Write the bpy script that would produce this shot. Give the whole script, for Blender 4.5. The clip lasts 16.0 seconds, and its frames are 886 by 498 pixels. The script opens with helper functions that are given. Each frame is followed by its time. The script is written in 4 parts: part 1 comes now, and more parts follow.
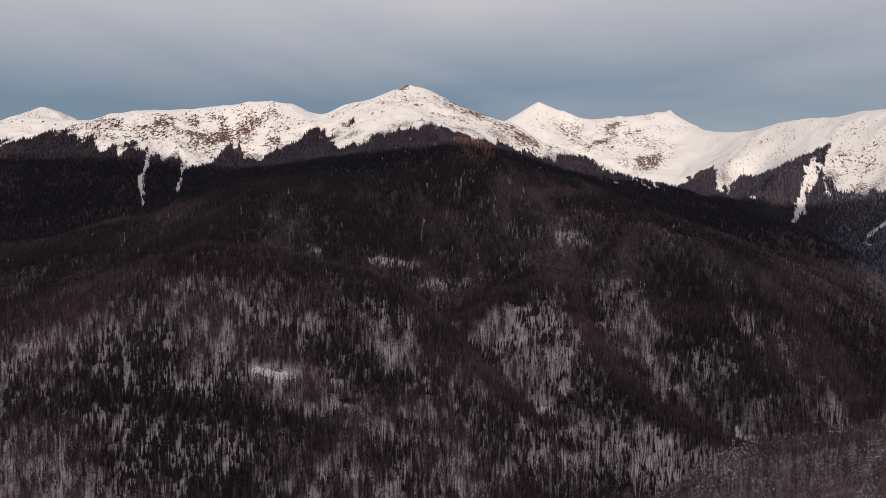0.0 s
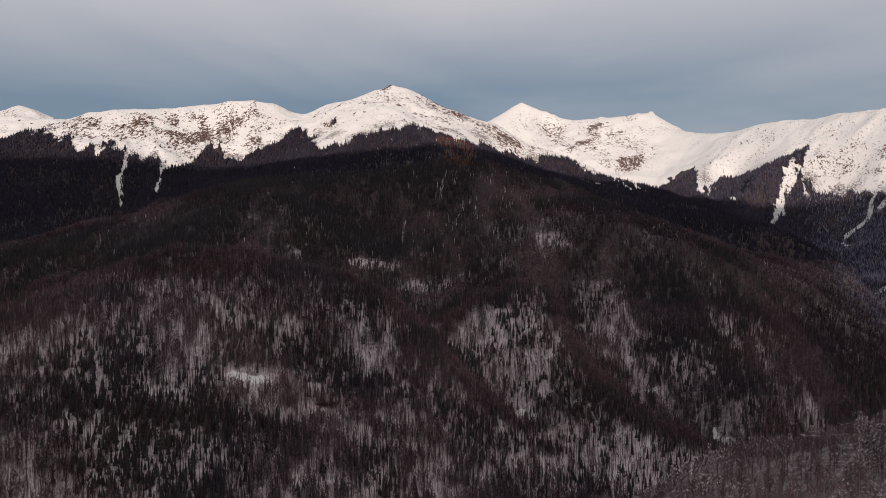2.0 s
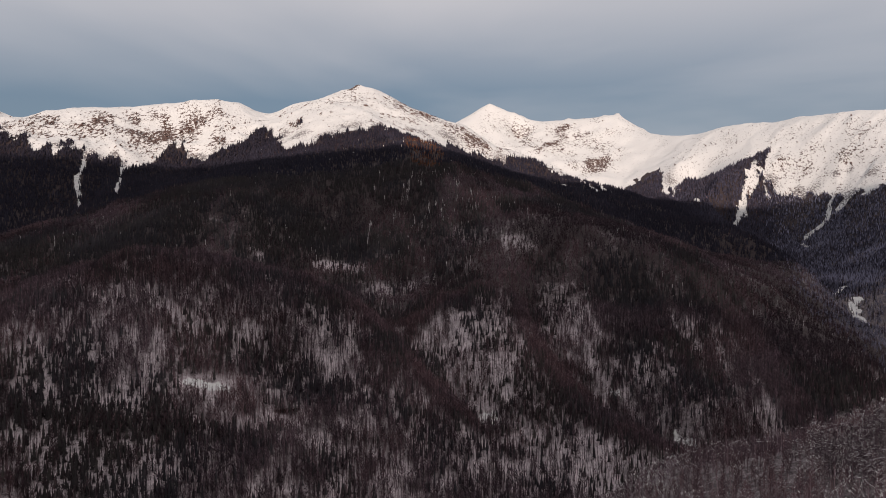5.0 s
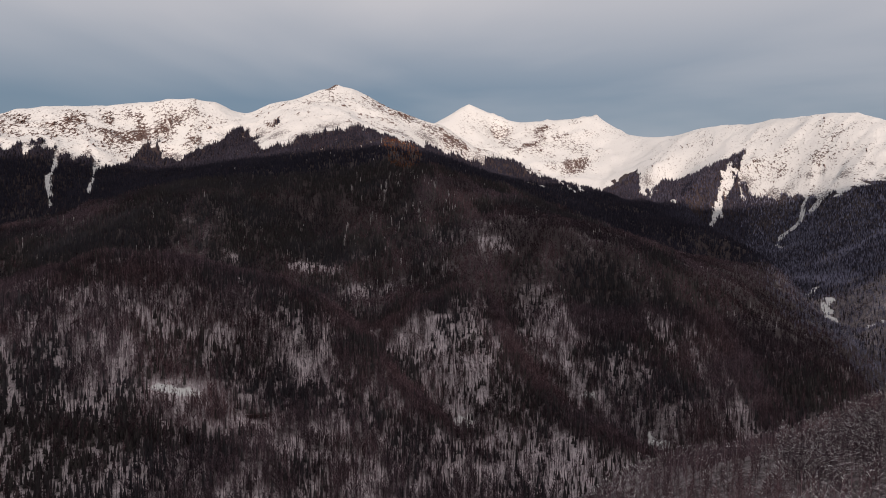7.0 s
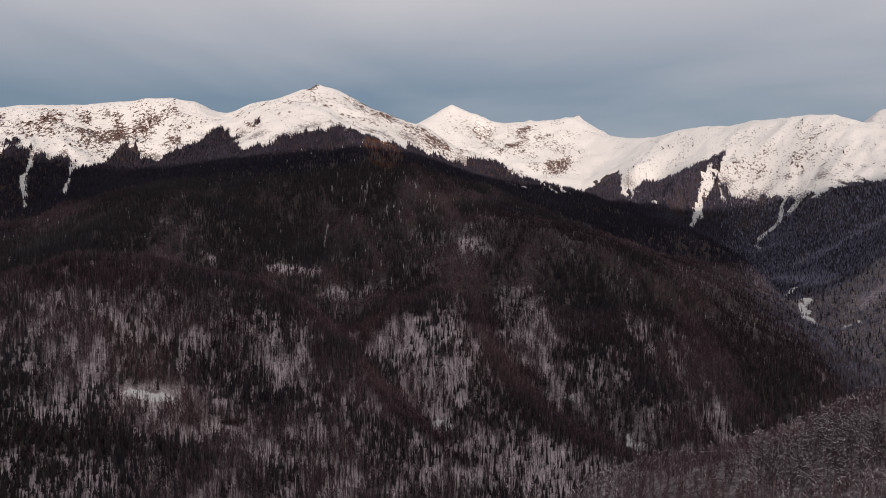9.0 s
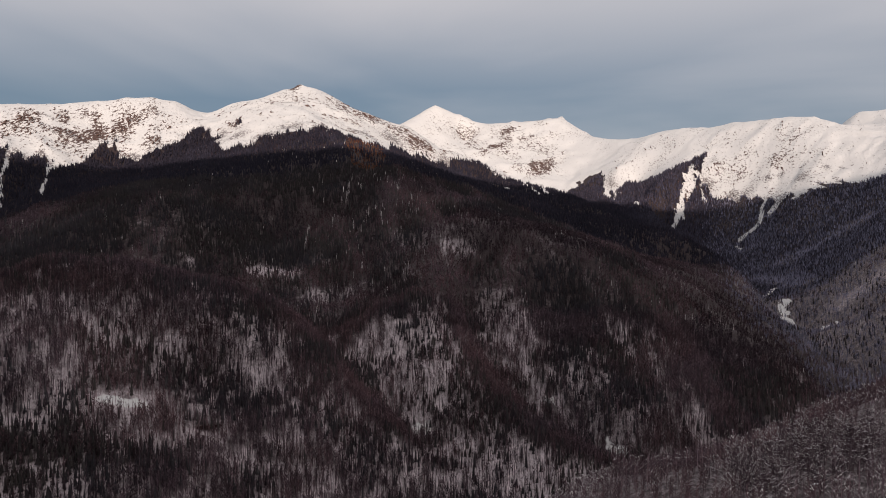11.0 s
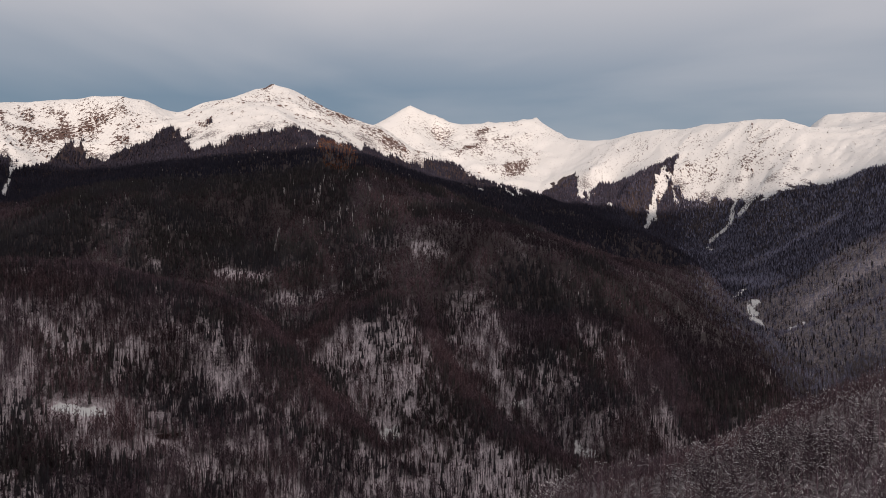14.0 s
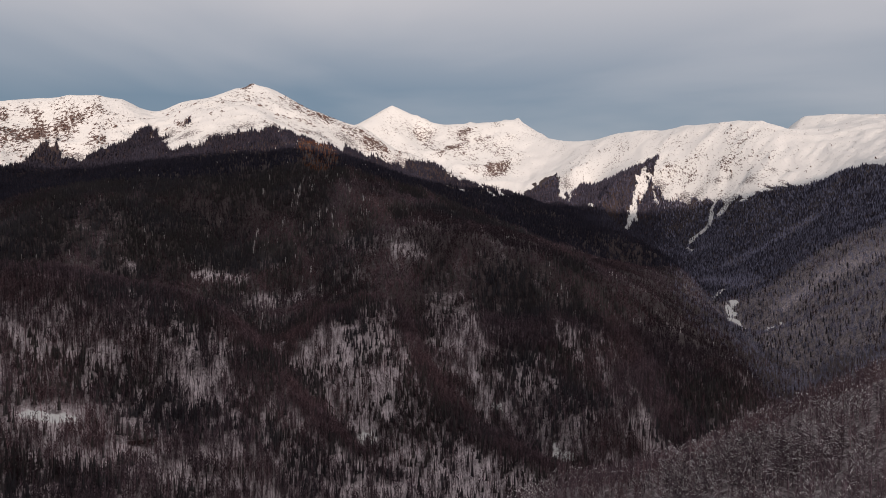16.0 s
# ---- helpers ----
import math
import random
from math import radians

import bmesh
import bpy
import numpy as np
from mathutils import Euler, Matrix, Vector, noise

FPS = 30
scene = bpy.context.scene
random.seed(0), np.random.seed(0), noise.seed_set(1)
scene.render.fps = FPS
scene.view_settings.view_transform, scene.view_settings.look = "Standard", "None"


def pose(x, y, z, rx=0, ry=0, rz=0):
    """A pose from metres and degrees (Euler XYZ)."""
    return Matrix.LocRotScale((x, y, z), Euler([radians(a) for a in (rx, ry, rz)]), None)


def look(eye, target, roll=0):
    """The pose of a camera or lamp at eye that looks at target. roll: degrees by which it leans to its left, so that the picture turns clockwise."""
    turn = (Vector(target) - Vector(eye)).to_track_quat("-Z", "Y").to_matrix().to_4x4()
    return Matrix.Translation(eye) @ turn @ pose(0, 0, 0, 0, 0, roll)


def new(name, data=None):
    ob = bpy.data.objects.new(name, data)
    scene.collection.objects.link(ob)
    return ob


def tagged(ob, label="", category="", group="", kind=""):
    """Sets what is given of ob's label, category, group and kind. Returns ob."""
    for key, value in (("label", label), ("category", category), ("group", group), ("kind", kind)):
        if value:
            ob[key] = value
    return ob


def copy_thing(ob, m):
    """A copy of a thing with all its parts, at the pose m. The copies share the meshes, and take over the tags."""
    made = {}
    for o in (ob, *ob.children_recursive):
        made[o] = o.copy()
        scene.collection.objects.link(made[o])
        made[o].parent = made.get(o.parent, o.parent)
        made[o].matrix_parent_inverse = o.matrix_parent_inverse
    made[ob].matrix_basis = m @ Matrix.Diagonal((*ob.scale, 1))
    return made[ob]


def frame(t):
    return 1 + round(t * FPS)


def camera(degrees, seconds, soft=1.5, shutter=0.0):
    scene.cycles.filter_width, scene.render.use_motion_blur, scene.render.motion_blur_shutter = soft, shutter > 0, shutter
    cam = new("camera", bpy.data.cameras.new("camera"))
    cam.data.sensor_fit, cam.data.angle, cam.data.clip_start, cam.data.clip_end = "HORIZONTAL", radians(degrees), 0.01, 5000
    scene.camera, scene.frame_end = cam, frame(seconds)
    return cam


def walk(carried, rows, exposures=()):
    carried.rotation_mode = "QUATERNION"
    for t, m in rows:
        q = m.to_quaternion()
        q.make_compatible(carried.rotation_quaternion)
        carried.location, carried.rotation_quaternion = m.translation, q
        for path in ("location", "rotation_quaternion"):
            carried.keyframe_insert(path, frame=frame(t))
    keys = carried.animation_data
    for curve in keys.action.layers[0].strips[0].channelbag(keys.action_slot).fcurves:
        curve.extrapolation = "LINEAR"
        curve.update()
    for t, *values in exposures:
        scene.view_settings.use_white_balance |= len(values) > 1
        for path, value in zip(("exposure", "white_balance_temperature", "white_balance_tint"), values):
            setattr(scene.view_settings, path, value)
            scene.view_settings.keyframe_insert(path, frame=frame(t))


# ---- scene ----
cam = camera(65.42, 16.0, soft=0.5)
PATH = [
    (0.0, pose(0.00, 0.00, 0.00, 89.623, -0.087, -0.000)),
    (0.5, pose(1.48, 1.22, 0.57, 89.632, -0.094, -0.339)),
    (1.0, pose(2.90, 2.35, 1.11, 89.630, -0.085, -0.653)),
    (1.5, pose(4.52, 3.48, 1.70, 89.631, -0.077, -0.993)),
    (2.0, pose(5.98, 4.62, 2.30, 89.628, -0.070, -1.315)),
    (2.5, pose(7.46, 5.77, 2.89, 89.629, -0.059, -1.710)),
    (3.0, pose(8.92, 6.93, 3.47, 89.624, -0.059, -2.113)),
    (3.5, pose(10.42, 8.12, 4.01, 89.637, -0.045, -2.560)),
    (4.0, pose(11.86, 9.32, 4.57, 89.635, -0.029, -2.958)),
    (6.5, pose(19.76, 14.87, 7.67, 89.657, -0.034, -5.042)),
    (7, pose(21.35, 15.86, 8.32, 89.654, -0.018, -5.424)),
    (7.5, pose(22.98, 16.93, 8.98, 89.649, -0.008, -5.827)),
    (8, pose(24.52, 17.98, 9.65, 89.653, -0.004, -6.161)),
    (8.5, pose(26.17, 19.07, 10.32, 89.659, 0.009, -6.480)),
    (9, pose(27.80, 20.10, 10.98, 89.656, 0.023, -6.764)),
    (11.5, pose(35.90, 25.05, 14.09, 89.681, 0.047, -8.342)),
    (12, pose(37.49, 26.07, 14.65, 89.685, 0.056, -8.655)),
    (12.5, pose(39.23, 27.01, 15.21, 89.689, 0.075, -8.992)),
    (13, pose(40.99, 27.88, 15.79, 89.693, 0.103, -9.298)),
    (13.5, pose(42.77, 28.76, 16.37, 89.683, 0.103, -9.646)),
    (14, pose(44.43, 29.71, 16.92, 89.681, 0.102, -9.960)),
    (14.5, pose(46.03, 30.65, 17.54, 89.687, 0.099, -10.325)),
    (15, pose(47.64, 31.54, 18.22, 89.687, 0.115, -10.652)),
    (15.5, pose(49.42, 32.35, 18.93, 89.688, 0.133, -11.009)),
    (16, pose(51.06, 33.23, 19.61, 89.670, 0.151, -11.351)),
]
walk(cam, PATH, exposures=((0.0, 0.0, 6500, 14), (16.0, 0.0, 6500, 14)))

# ---- light ----
SUN_EL, SUN_AZ = 9.0, 188.0          # degrees; azimuth clockwise from +y, behind the viewer


def make_world():
    world = bpy.data.worlds.new("winter_sky")
    scene.world = world
    world.use_nodes = True
    nt = world.node_tree
    nt.nodes.clear()
    N, K = nt.nodes.new, nt.links.new
    out, bg = N("ShaderNodeOutputWorld"), N("ShaderNodeBackground")
    sky = N("ShaderNodeTexSky")
    sky.sky_type, sky.sun_disc = "NISHITA", False
    sky.sun_elevation, sky.sun_rotation = radians(SUN_EL), radians(SUN_AZ)
    co = N("ShaderNodeTexCoord")
    sep = N("ShaderNodeSeparateXYZ")
    K(co.outputs["Generated"], sep.inputs[0])
    # streaky high cloud: coordinates on a flat layer, stretched sideways
    up = N("ShaderNodeMath"); up.operation = "MAXIMUM"; up.inputs[1].default_value = 0.03
    K(sep.outputs["Z"], up.inputs[0])
    add = N("ShaderNodeMath"); add.operation = "ADD"; add.inputs[1].default_value = 0.12
    K(up.outputs[0], add.inputs[0])
    comb = N("ShaderNodeCombineXYZ")
    for i, ax in enumerate("XY"):
        d = N("ShaderNodeMath"); d.operation = "DIVIDE"
        K(sep.outputs[ax], d.inputs[0]); K(add.outputs[0], d.inputs[1]); K(d.outputs[0], comb.inputs[i])
    noise_a = N("ShaderNodeTexNoise")
    noise_a.inputs["Scale"].default_value, noise_a.inputs["Detail"].default_value = 0.55, 5.0
    noise_a.inputs["Roughness"].default_value, noise_a.inputs["Distortion"].default_value = 0.45, 0.5
    mp = N("ShaderNodeMapping"); mp.inputs["Scale"].default_value = (0.8, 1.0, 1.0)
    mp.inputs["Location"].default_value = CLOUD_SHIFT
    K(comb.outputs[0], mp.inputs[0]); K(mp.outputs[0], noise_a.inputs["Vector"])
    # cloud cover grows with height above the horizon
    ramp = N("ShaderNodeMapRange"); ramp.interpolation_type = "SMOOTHSTEP"
    ramp.inputs["From Min"].default_value, ramp.inputs["From Max"].default_value = 0.12, 0.40
    ramp.inputs["To Min"].default_value, ramp.inputs["To Max"].default_value = 0.0, 0.92
    K(sep.outputs["Z"], ramp.inputs["Value"])
    nz = N("ShaderNodeMapRange")
    nz.inputs["From Min"].default_value, nz.inputs["From Max"].default_value = 0.35, 0.65
    nz.inputs["To Min"].default_value, nz.inputs["To Max"].default_value = -0.22, 0.22
    K(noise_a.outputs["Fac"], nz.inputs["Value"])
    # the cover thickens towards the east
    east = N("ShaderNodeMath"); east.operation = "MULTIPLY_ADD"
    east.inputs[1].default_value, east.inputs[2].default_value = 0.22, -0.02
    K(sep.outputs["X"], east.inputs[0])
    thick = N("ShaderNodeMath"); thick.operation = "ADD"
    K(ramp.outputs[0], thick.inputs[0]); K(east.outputs[0], thick.inputs[1])
    cov = N("ShaderNodeMath"); cov.operation = "ADD"; cov.use_clamp = True
    K(thick.outputs[0], cov.inputs[0]); K(nz.outputs[0], cov.inputs[1])
    gain = N("ShaderNodeMixRGB"); gain.blend_type = "MULTIPLY"; gain.inputs[0].default_value = 1.0
    gain.inputs[2].default_value = SKY_GAIN
    K(sky.outputs[0], gain.inputs[1])
    veil = N("ShaderNodeMixRGB"); veil.inputs[0].default_value = 0.75
    veil.inputs[2].default_value = HAZE
    K(gain.outputs[0], veil.inputs[1])
    mix = N("ShaderNodeMixRGB")
    mix.inputs[2].default_value = CLOUD
    K(cov.outputs[0], mix.inputs[0]); K(veil.outputs[0], mix.inputs[1])
    K(mix.outputs[0], bg.inputs["Color"])
    bg.inputs["Strength"].default_value = 1.0
    K(bg.outputs[0], out.inputs["Surface"])


CLOUD_SHIFT = (1.3, 0.4, 0.0)
SKY_GAIN = (0.08, 0.08, 0.08, 1.0)
HAZE = (0.172, 0.245, 0.335, 1.0)
CLOUD = (0.695, 0.67, 0.665, 1.0)
make_world()
sun = new("sun", bpy.data.lights.new("sun", "SUN"))
sun.data.energy, sun.data.angle, sun.data.color = 3.3, radians(0.53), (1.0, 0.857, 0.738)
_el, _az = radians(SUN_EL), radians(SUN_AZ)
sun.matrix_world = look((math.sin(_az) * math.cos(_el) * 100, math.cos(_az) * math.cos(_el) * 100, math.sin(_el) * 100), (0, 0, 0))


# ---- materials ----
def material(name):
    m = bpy.data.materials.new(name)
    m.use_nodes = True
    nt = m.node_tree
    return m, nt, nt.nodes["Principled BSDF"]


def noise_node(nt, vec, scale, detail=4.0, rough=0.55, distort=0.0):
    n = nt.nodes.new("ShaderNodeTexNoise")
    n.inputs["Scale"].default_value, n.inputs["Detail"].default_value = scale, detail
    n.inputs["Roughness"].default_value, n.inputs["Distortion"].default_value = rough, distort
    if vec is not None:
        nt.links.new(vec, n.inputs["Vector"])
    return n.outputs["Fac"]


def remap(nt, value, a, b, lo=0.0, hi=1.0, smooth=True):
    n = nt.nodes.new("ShaderNodeMapRange")
    n.interpolation_type = "SMOOTHSTEP" if smooth else "LINEAR"
    for key, v in (("From Min", a), ("From Max", b), ("To Min", lo), ("To Max", hi)):
        n.inputs[key].default_value = v
    nt.links.new(value, n.inputs["Value"])
    return n.outputs[0]


def calc(nt, op, a, b, clamp=False):
    n = nt.nodes.new("ShaderNodeMath")
    n.operation, n.use_clamp = op, clamp
    for i, v in enumerate((a, b)):
        if isinstance(v, (int, float)):
            n.inputs[i].default_value = v
        else:
            nt.links.new(v, n.inputs[i])
    return n.outputs[0]


def blend(nt, fac, a, b):
    n = nt.nodes.new("ShaderNodeMixRGB")
    for i, v in ((0, fac), (1, a), (2, b)):
        if isinstance(v, (int, float)):
            n.inputs[i].default_value = v
        elif isinstance(v, tuple):
            n.inputs[i].default_value = (*v, 1.0)
        else:
            nt.links.new(v, n.inputs[i])
    return n.outputs[0]


def stretched(nt, sx, sy, sz, rz=0.0):
    co = nt.nodes.new("ShaderNodeTexCoord")
    mp = nt.nodes.new("ShaderNodeMapping")
    mp.inputs["Scale"].default_value = (sx, sy, sz)
    mp.inputs["Rotation"].default_value = (0, 0, rz)
    nt.links.new(co.outputs["Object"], mp.inputs["Vector"])
    return mp.outputs[0]


def sheared(nt, sx, sy, sz):
    """Object coordinates slanted by the lie of the rock beds, then stretched."""
    co, at = nt.nodes.new("ShaderNodeTexCoord"), nt.nodes.new("ShaderNodeAttribute")
    at.attribute_name = "beds"
    sep, comb = nt.nodes.new("ShaderNodeSeparateXYZ"), nt.nodes.new("ShaderNodeCombineXYZ")
    nt.links.new(co.outputs["Object"], sep.inputs[0])
    x = calc(nt, "ADD", sep.outputs["X"], calc(nt, "MULTIPLY", calc(nt, "SUBTRACT", sep.outputs["Z"], 420.0), at.outputs["Fac"]))
    for i, (v, k) in enumerate(((x, sx), (sep.outputs["Y"], sy), (sep.outputs["Z"], sz))):
        nt.links.new(calc(nt, "MULTIPLY", v, k), comb.inputs[i])
    return comb.outputs[0]


def attribute(nt, name):
    n = nt.nodes.new("ShaderNodeAttribute")
    n.attribute_name = name
    return n.outputs["Fac"]


def terrain_material():
    """Snow above, rock where it is steep and broken, brush at the wood's edge, thin snow and litter under the woods."""
    m, nt, bsdf = material("mountain_ground")
    K = nt.links.new
    co = stretched(nt, 1, 1, 1)
    wood, crag, brush, ribbed, snowy = (attribute(nt, a) for a in ("wood", "crag", "brush", "ribbed", "open"))
    # rock beds that break through the snow in slanting rows, and upright ribs on the eastern face
    beds = noise_node(nt, sheared(nt, 1 / 10, 1 / 22, 1 / 8.5), 1.0, 5.0, 0.62, 0.5)
    ribs = noise_node(nt, sheared(nt, 1 / 7, 1 / 12, 1 / 30), 1.0, 5.0, 0.65, 0.4)
    fine = blend(nt, ribbed, beds, ribs)
    tiny = noise_node(nt, sheared(nt, 1 / 5.0, 1 / 9.0, 1 / 4.5), 1.0, 4.0, 0.7, 0.3)
    swarm = noise_node(nt, stretched(nt, 1 / 55, 1 / 70, 1 / 42), 1.0, 3.0, 0.55)
    rock = calc(nt, "ADD", calc(nt, "MULTIPLY", crag, 0.24), calc(nt, "MULTIPLY", fine, 0.80))
    rock = calc(nt, "ADD", rock, calc(nt, "MULTIPLY", tiny, 0.62))
    rock = calc(nt, "ADD", rock, calc(nt, "MULTIPLY", swarm, 0.06))
    rock = remap(nt, rock, ROCK_FROM, ROCK_FROM + 0.035)
    tone = noise_node(nt, co, 1 / 7.0, 5.0, 0.7)
    rock_col = blend(nt, tone, (0.040, 0.026, 0.025), (0.175, 0.110, 0.092))
    snow_tone = noise_node(nt, co, 1 / 70.0, 5.0, 0.6)
    snow_col = blend(nt, snow_tone, (0.775, 0.758, 0.735), (0.665, 0.65, 0.63))
    scour = remap(nt, calc(nt, "ADD", calc(nt, "MULTIPLY", fine, 0.5), calc(nt, "MULTIPLY", tiny, 0.5)), 0.53, 0.67, 0.0, 0.24)
    snow_col = blend(nt, scour, snow_col, (0.46, 0.41, 0.385))
    # leafless alder scrub standing in the snow
    twiggy = noise_node(nt, stretched(nt, 1 / 6.0, 1 / 9.0, 1 / 5.0), 1.0, 4.0, 0.8)
    veil = remap(nt, calc(nt, "ADD", calc(nt, "MULTIPLY", brush, 0.55), calc(nt, "MULTIPLY", twiggy, 1.9)), 1.18, 1.42, 0.0, 0.84)
    snow_col = blend(nt, veil, snow_col, (0.085, 0.062, 0.063))
    high = blend(nt, rock, snow_col, rock_col)
    # woodland floor: snow between the trunks, with litter, brush and fallen wood showing through
    patch = noise_node(nt, co, 1 / 7.0, 5.0, 0.7)
    logs = noise_node(nt, stretched(nt, 1 / 1.1, 1 / 2.2, 1 / 2.0), 1.0, 5.0, 0.72)
    lie = calc(nt, "ADD", calc(nt, "MULTIPLY", patch, 0.5), calc(nt, "MULTIPLY", logs, 0.8))
    lie = remap(nt, calc(nt, "ADD", lie, calc(nt, "MULTIPLY", snowy, 0.45)), 0.72, 1.34)
    litter = blend(nt, logs, (0.026, 0.0185, 0.0195), (0.070, 0.050, 0.050))
    low = blend(nt, lie, litter, (0.74, 0.635, 0.645))
    edge = noise_node(nt, co, 1 / 9.0, 4.0, 0.7)
    cover = remap(nt, calc(nt, "ADD", wood, calc(nt, "MULTIPLY", calc(nt, "SUBTRACT", edge, 0.5), 0.9)), 0.42, 0.58)
    K(blend(nt, cover, high, low), bsdf.inputs["Base Color"])
    bsdf.inputs["Roughness"].default_value = 0.75
    bsdf.inputs["Specular IOR Level"].default_value = 0.2
    bump = nt.nodes.new("ShaderNodeBump")
    bump.inputs["Strength"].default_value, bump.inputs["Distance"].default_value = 0.5, 6.0
    K(calc(nt, "ADD", fine, calc(nt, "MULTIPLY", tiny, 0.35)), bump.inputs["Height"])
    K(bump.outputs[0], bsdf.inputs["Normal"])
    return m


ROCK_FROM = 0.95


def bark_material(name, dark, pale, brown=(1.0, 1.0, 1.0), rough=0.9):
    """Bark and twigs that differ from tree to tree."""
    m, nt, bsdf = material(name)
    geo = nt.nodes.new("ShaderNodeNewGeometry")
    tone = nt.nodes.new("ShaderNodeAttribute"); tone.attribute_name = "tone"
    grain = noise_node(nt, stretched(nt, 1, 1, 0.4), 1 / 3.0, 4.0, 0.7)
    warm = remap(nt, noise_node(nt, stretched(nt, 1, 1, 1), 1 / 130.0, 3.0, 0.6), 0.38, 0.62)
    v = calc(nt, "ADD", tone.outputs["Fac"], calc(nt, "MULTIPLY", calc(nt, "SUBTRACT", geo.outputs["Random Per Island"], 0.5), 0.25))
    v = calc(nt, "ADD", v, calc(nt, "MULTIPLY", calc(nt, "SUBTRACT", grain, 0.5), 0.5), True)
    hue = nt.nodes.new("ShaderNodeMixRGB")
    hue.blend_type, hue.inputs[2].default_value = "MULTIPLY", (*brown, 1.0)
    nt.links.new(warm, hue.inputs[0])
    nt.links.new(blend(nt, v, dark, pale), hue.inputs[1])
    nt.links.new(hue.outputs[0], bsdf.inputs["Base Color"])
    bsdf.inputs["Roughness"].default_value = rough
    bsdf.inputs["Specular IOR Level"].default_value = 0.15
    return m


def plain_material(name, a, b, scale, rough=0.8):
    m, nt, bsdf = material(name)
    co = stretched(nt, 1, 1, 1)
    t = noise_node(nt, co, scale, 5.0, 0.65)
    nt.links.new(blend(nt, t, a, b), bsdf.inputs["Base Color"])
    bsdf.inputs["Roughness"].default_value = rough
    bsdf.inputs["Specular IOR Level"].default_value = 0.2
    return m


GROUND = terrain_material()
BARK = bark_material("beech_bark", (0.041, 0.0295, 0.036), (0.46, 0.345, 0.375), (1.04, 0.97, 0.94))
TWIG = bark_material("bare_twigs", (0.047, 0.0325, 0.041), (0.185, 0.126, 0.145), (1.08, 0.97, 0.90))
# rime on twigs, its pale blue also standing in for the valley haze
FROST_HAZE = bark_material("frost_haze_twigs", (0.082, 0.080, 0.114), (0.30, 0.295, 0.39))
NEEDLE = bark_material("fir_needles", (0.034, 0.0308, 0.036), (0.100, 0.090, 0.098), (1.05, 1.0, 0.86))
# needles of the distant firs, with the bluish air haze mixed into their colour
HAZED_FIR = bark_material("hazed_fir_needles", (0.021, 0.0190, 0.0300), (0.090, 0.084, 0.122), (1.03, 1.0, 0.95))
RUSSET = bark_material("russet_larch", (0.16, 0.06, 0.025), (0.34, 0.15, 0.06))
ROCK = plain_material("weathered_rock", (0.060, 0.040, 0.037), (0.225, 0.142, 0.118), 1 / 6.0, 0.9)
DEAD_LEAF = bark_material("dead_leaves", (0.050, 0.026, 0.025), (0.110, 0.062, 0.056))
SNOW = plain_material("lying_snow", (0.95, 0.905, 0.87), (0.86, 0.81, 0.79), 1 / 3.0)


# ---- the lie of the land: crests, spurs and valley lines ----
CREST = {}


def landform(name, *line):
    CREST[name] = line


landform("snow_ridge", (-1222, 2393, 423), (-1147, 2380, 450), (-1066, 2393, 460), (-908, 2443, 476), (-778, 2474, 495), (-702, 2492, 515), (-625, 2511, 523), (-552, 2550, 519), (-498, 2596, 500), (-458, 2635, 493), (-374, 2621, 531), (-277, 2619, 546), (-192, 2619, 584), (-127, 2619, 602), (-63, 2624, 590), (12, 2632, 553), (55, 2638, 524), (141, 2631, 491), (225, 2599, 464))
landform("east_shoulder", (259, 2606, 463), (397, 2523, 364), (488, 2453, 309), (630, 2327, 232), (737, 2143, 164), (803, 1941, 106), (877, 1745, 55), (918, 1600, 0), (865, 1374, -58), (785, 1185, -94), (681, 973, -126), (606, 825, -144), (552, 736, -159))
landform("main_spur", (-135, 2507, 530), (-84, 2183, 373), (-25, 2070, 332), (53, 1798, 258), (116, 1624, 184), (133, 1497, 128), (218, 1330, 69), (298, 1198, 43), (380, 1108, 21), (462, 1034, -30), (463, 908, -85), (455, 793, -129), (434, 721, -163))
landform("west_flank", (-163, 2132, 339), (-223, 2072, 292), (-316, 1873, 222), (-368, 1663, 168), (-396, 1452, 128), (-440, 1357, 78), (-481, 1215, 21), (-512, 1113, -10), (-551, 1012, -35))
landform("left_brow", (-546, 956, -62), (-476, 940, -39), (-398, 934, -20), (-332, 941, -9), (-268, 962, -4), (-219, 971, -10), (-168, 972, -21), (-121, 964, -35), (-60, 950, -54), (-13, 901, -80), (16, 858, -105), (42, 812, -129), (72, 774, -158), (95, 749, -178))
landform("hollow", (-107, 1490, 50), (-52, 1344, 4), (4, 1195, -42), (41, 1134, -66), (20, 1032, -96), (30, 879, -131), (56, 834, -155), (86, 795, -181), (110, 769, -198), (134, 725, -204), (152, 685, -212), (173, 639, -221))
landform("mid_spur", (263, 1150, 9), (220, 1097, -22), (175, 1043, -38), (129, 1008, -48), (78, 983, -67), (34, 950, -94))
landform("mid_face", (34, 938, -104), (86, 827, -163), (113, 860, -135), (121, 790, -174), (156, 826, -144), (141, 735, -188), (129, 720, -193))
landform("spur_b", (183, 1037, -39), (195, 987, -77), (191, 918, -103), (203, 851, -126), (222, 789, -152), (242, 745, -169), (268, 695, -185), (294, 657, -191), (310, 620, -197))
landform("right_gully", (240, 1031, -70), (214, 936, -121), (226, 871, -149), (246, 809, -176), (266, 763, -192), (288, 713, -204), (311, 675, -210), (324, 649, -214))
landform("brow_back", (-430, 1015, -58), (-370, 1035, -58), (-310, 1055, -50), (-250, 1070, -50), (-190, 1060, -62), (-130, 1045, -76), (-70, 1025, -88), (-25, 1010, -96))
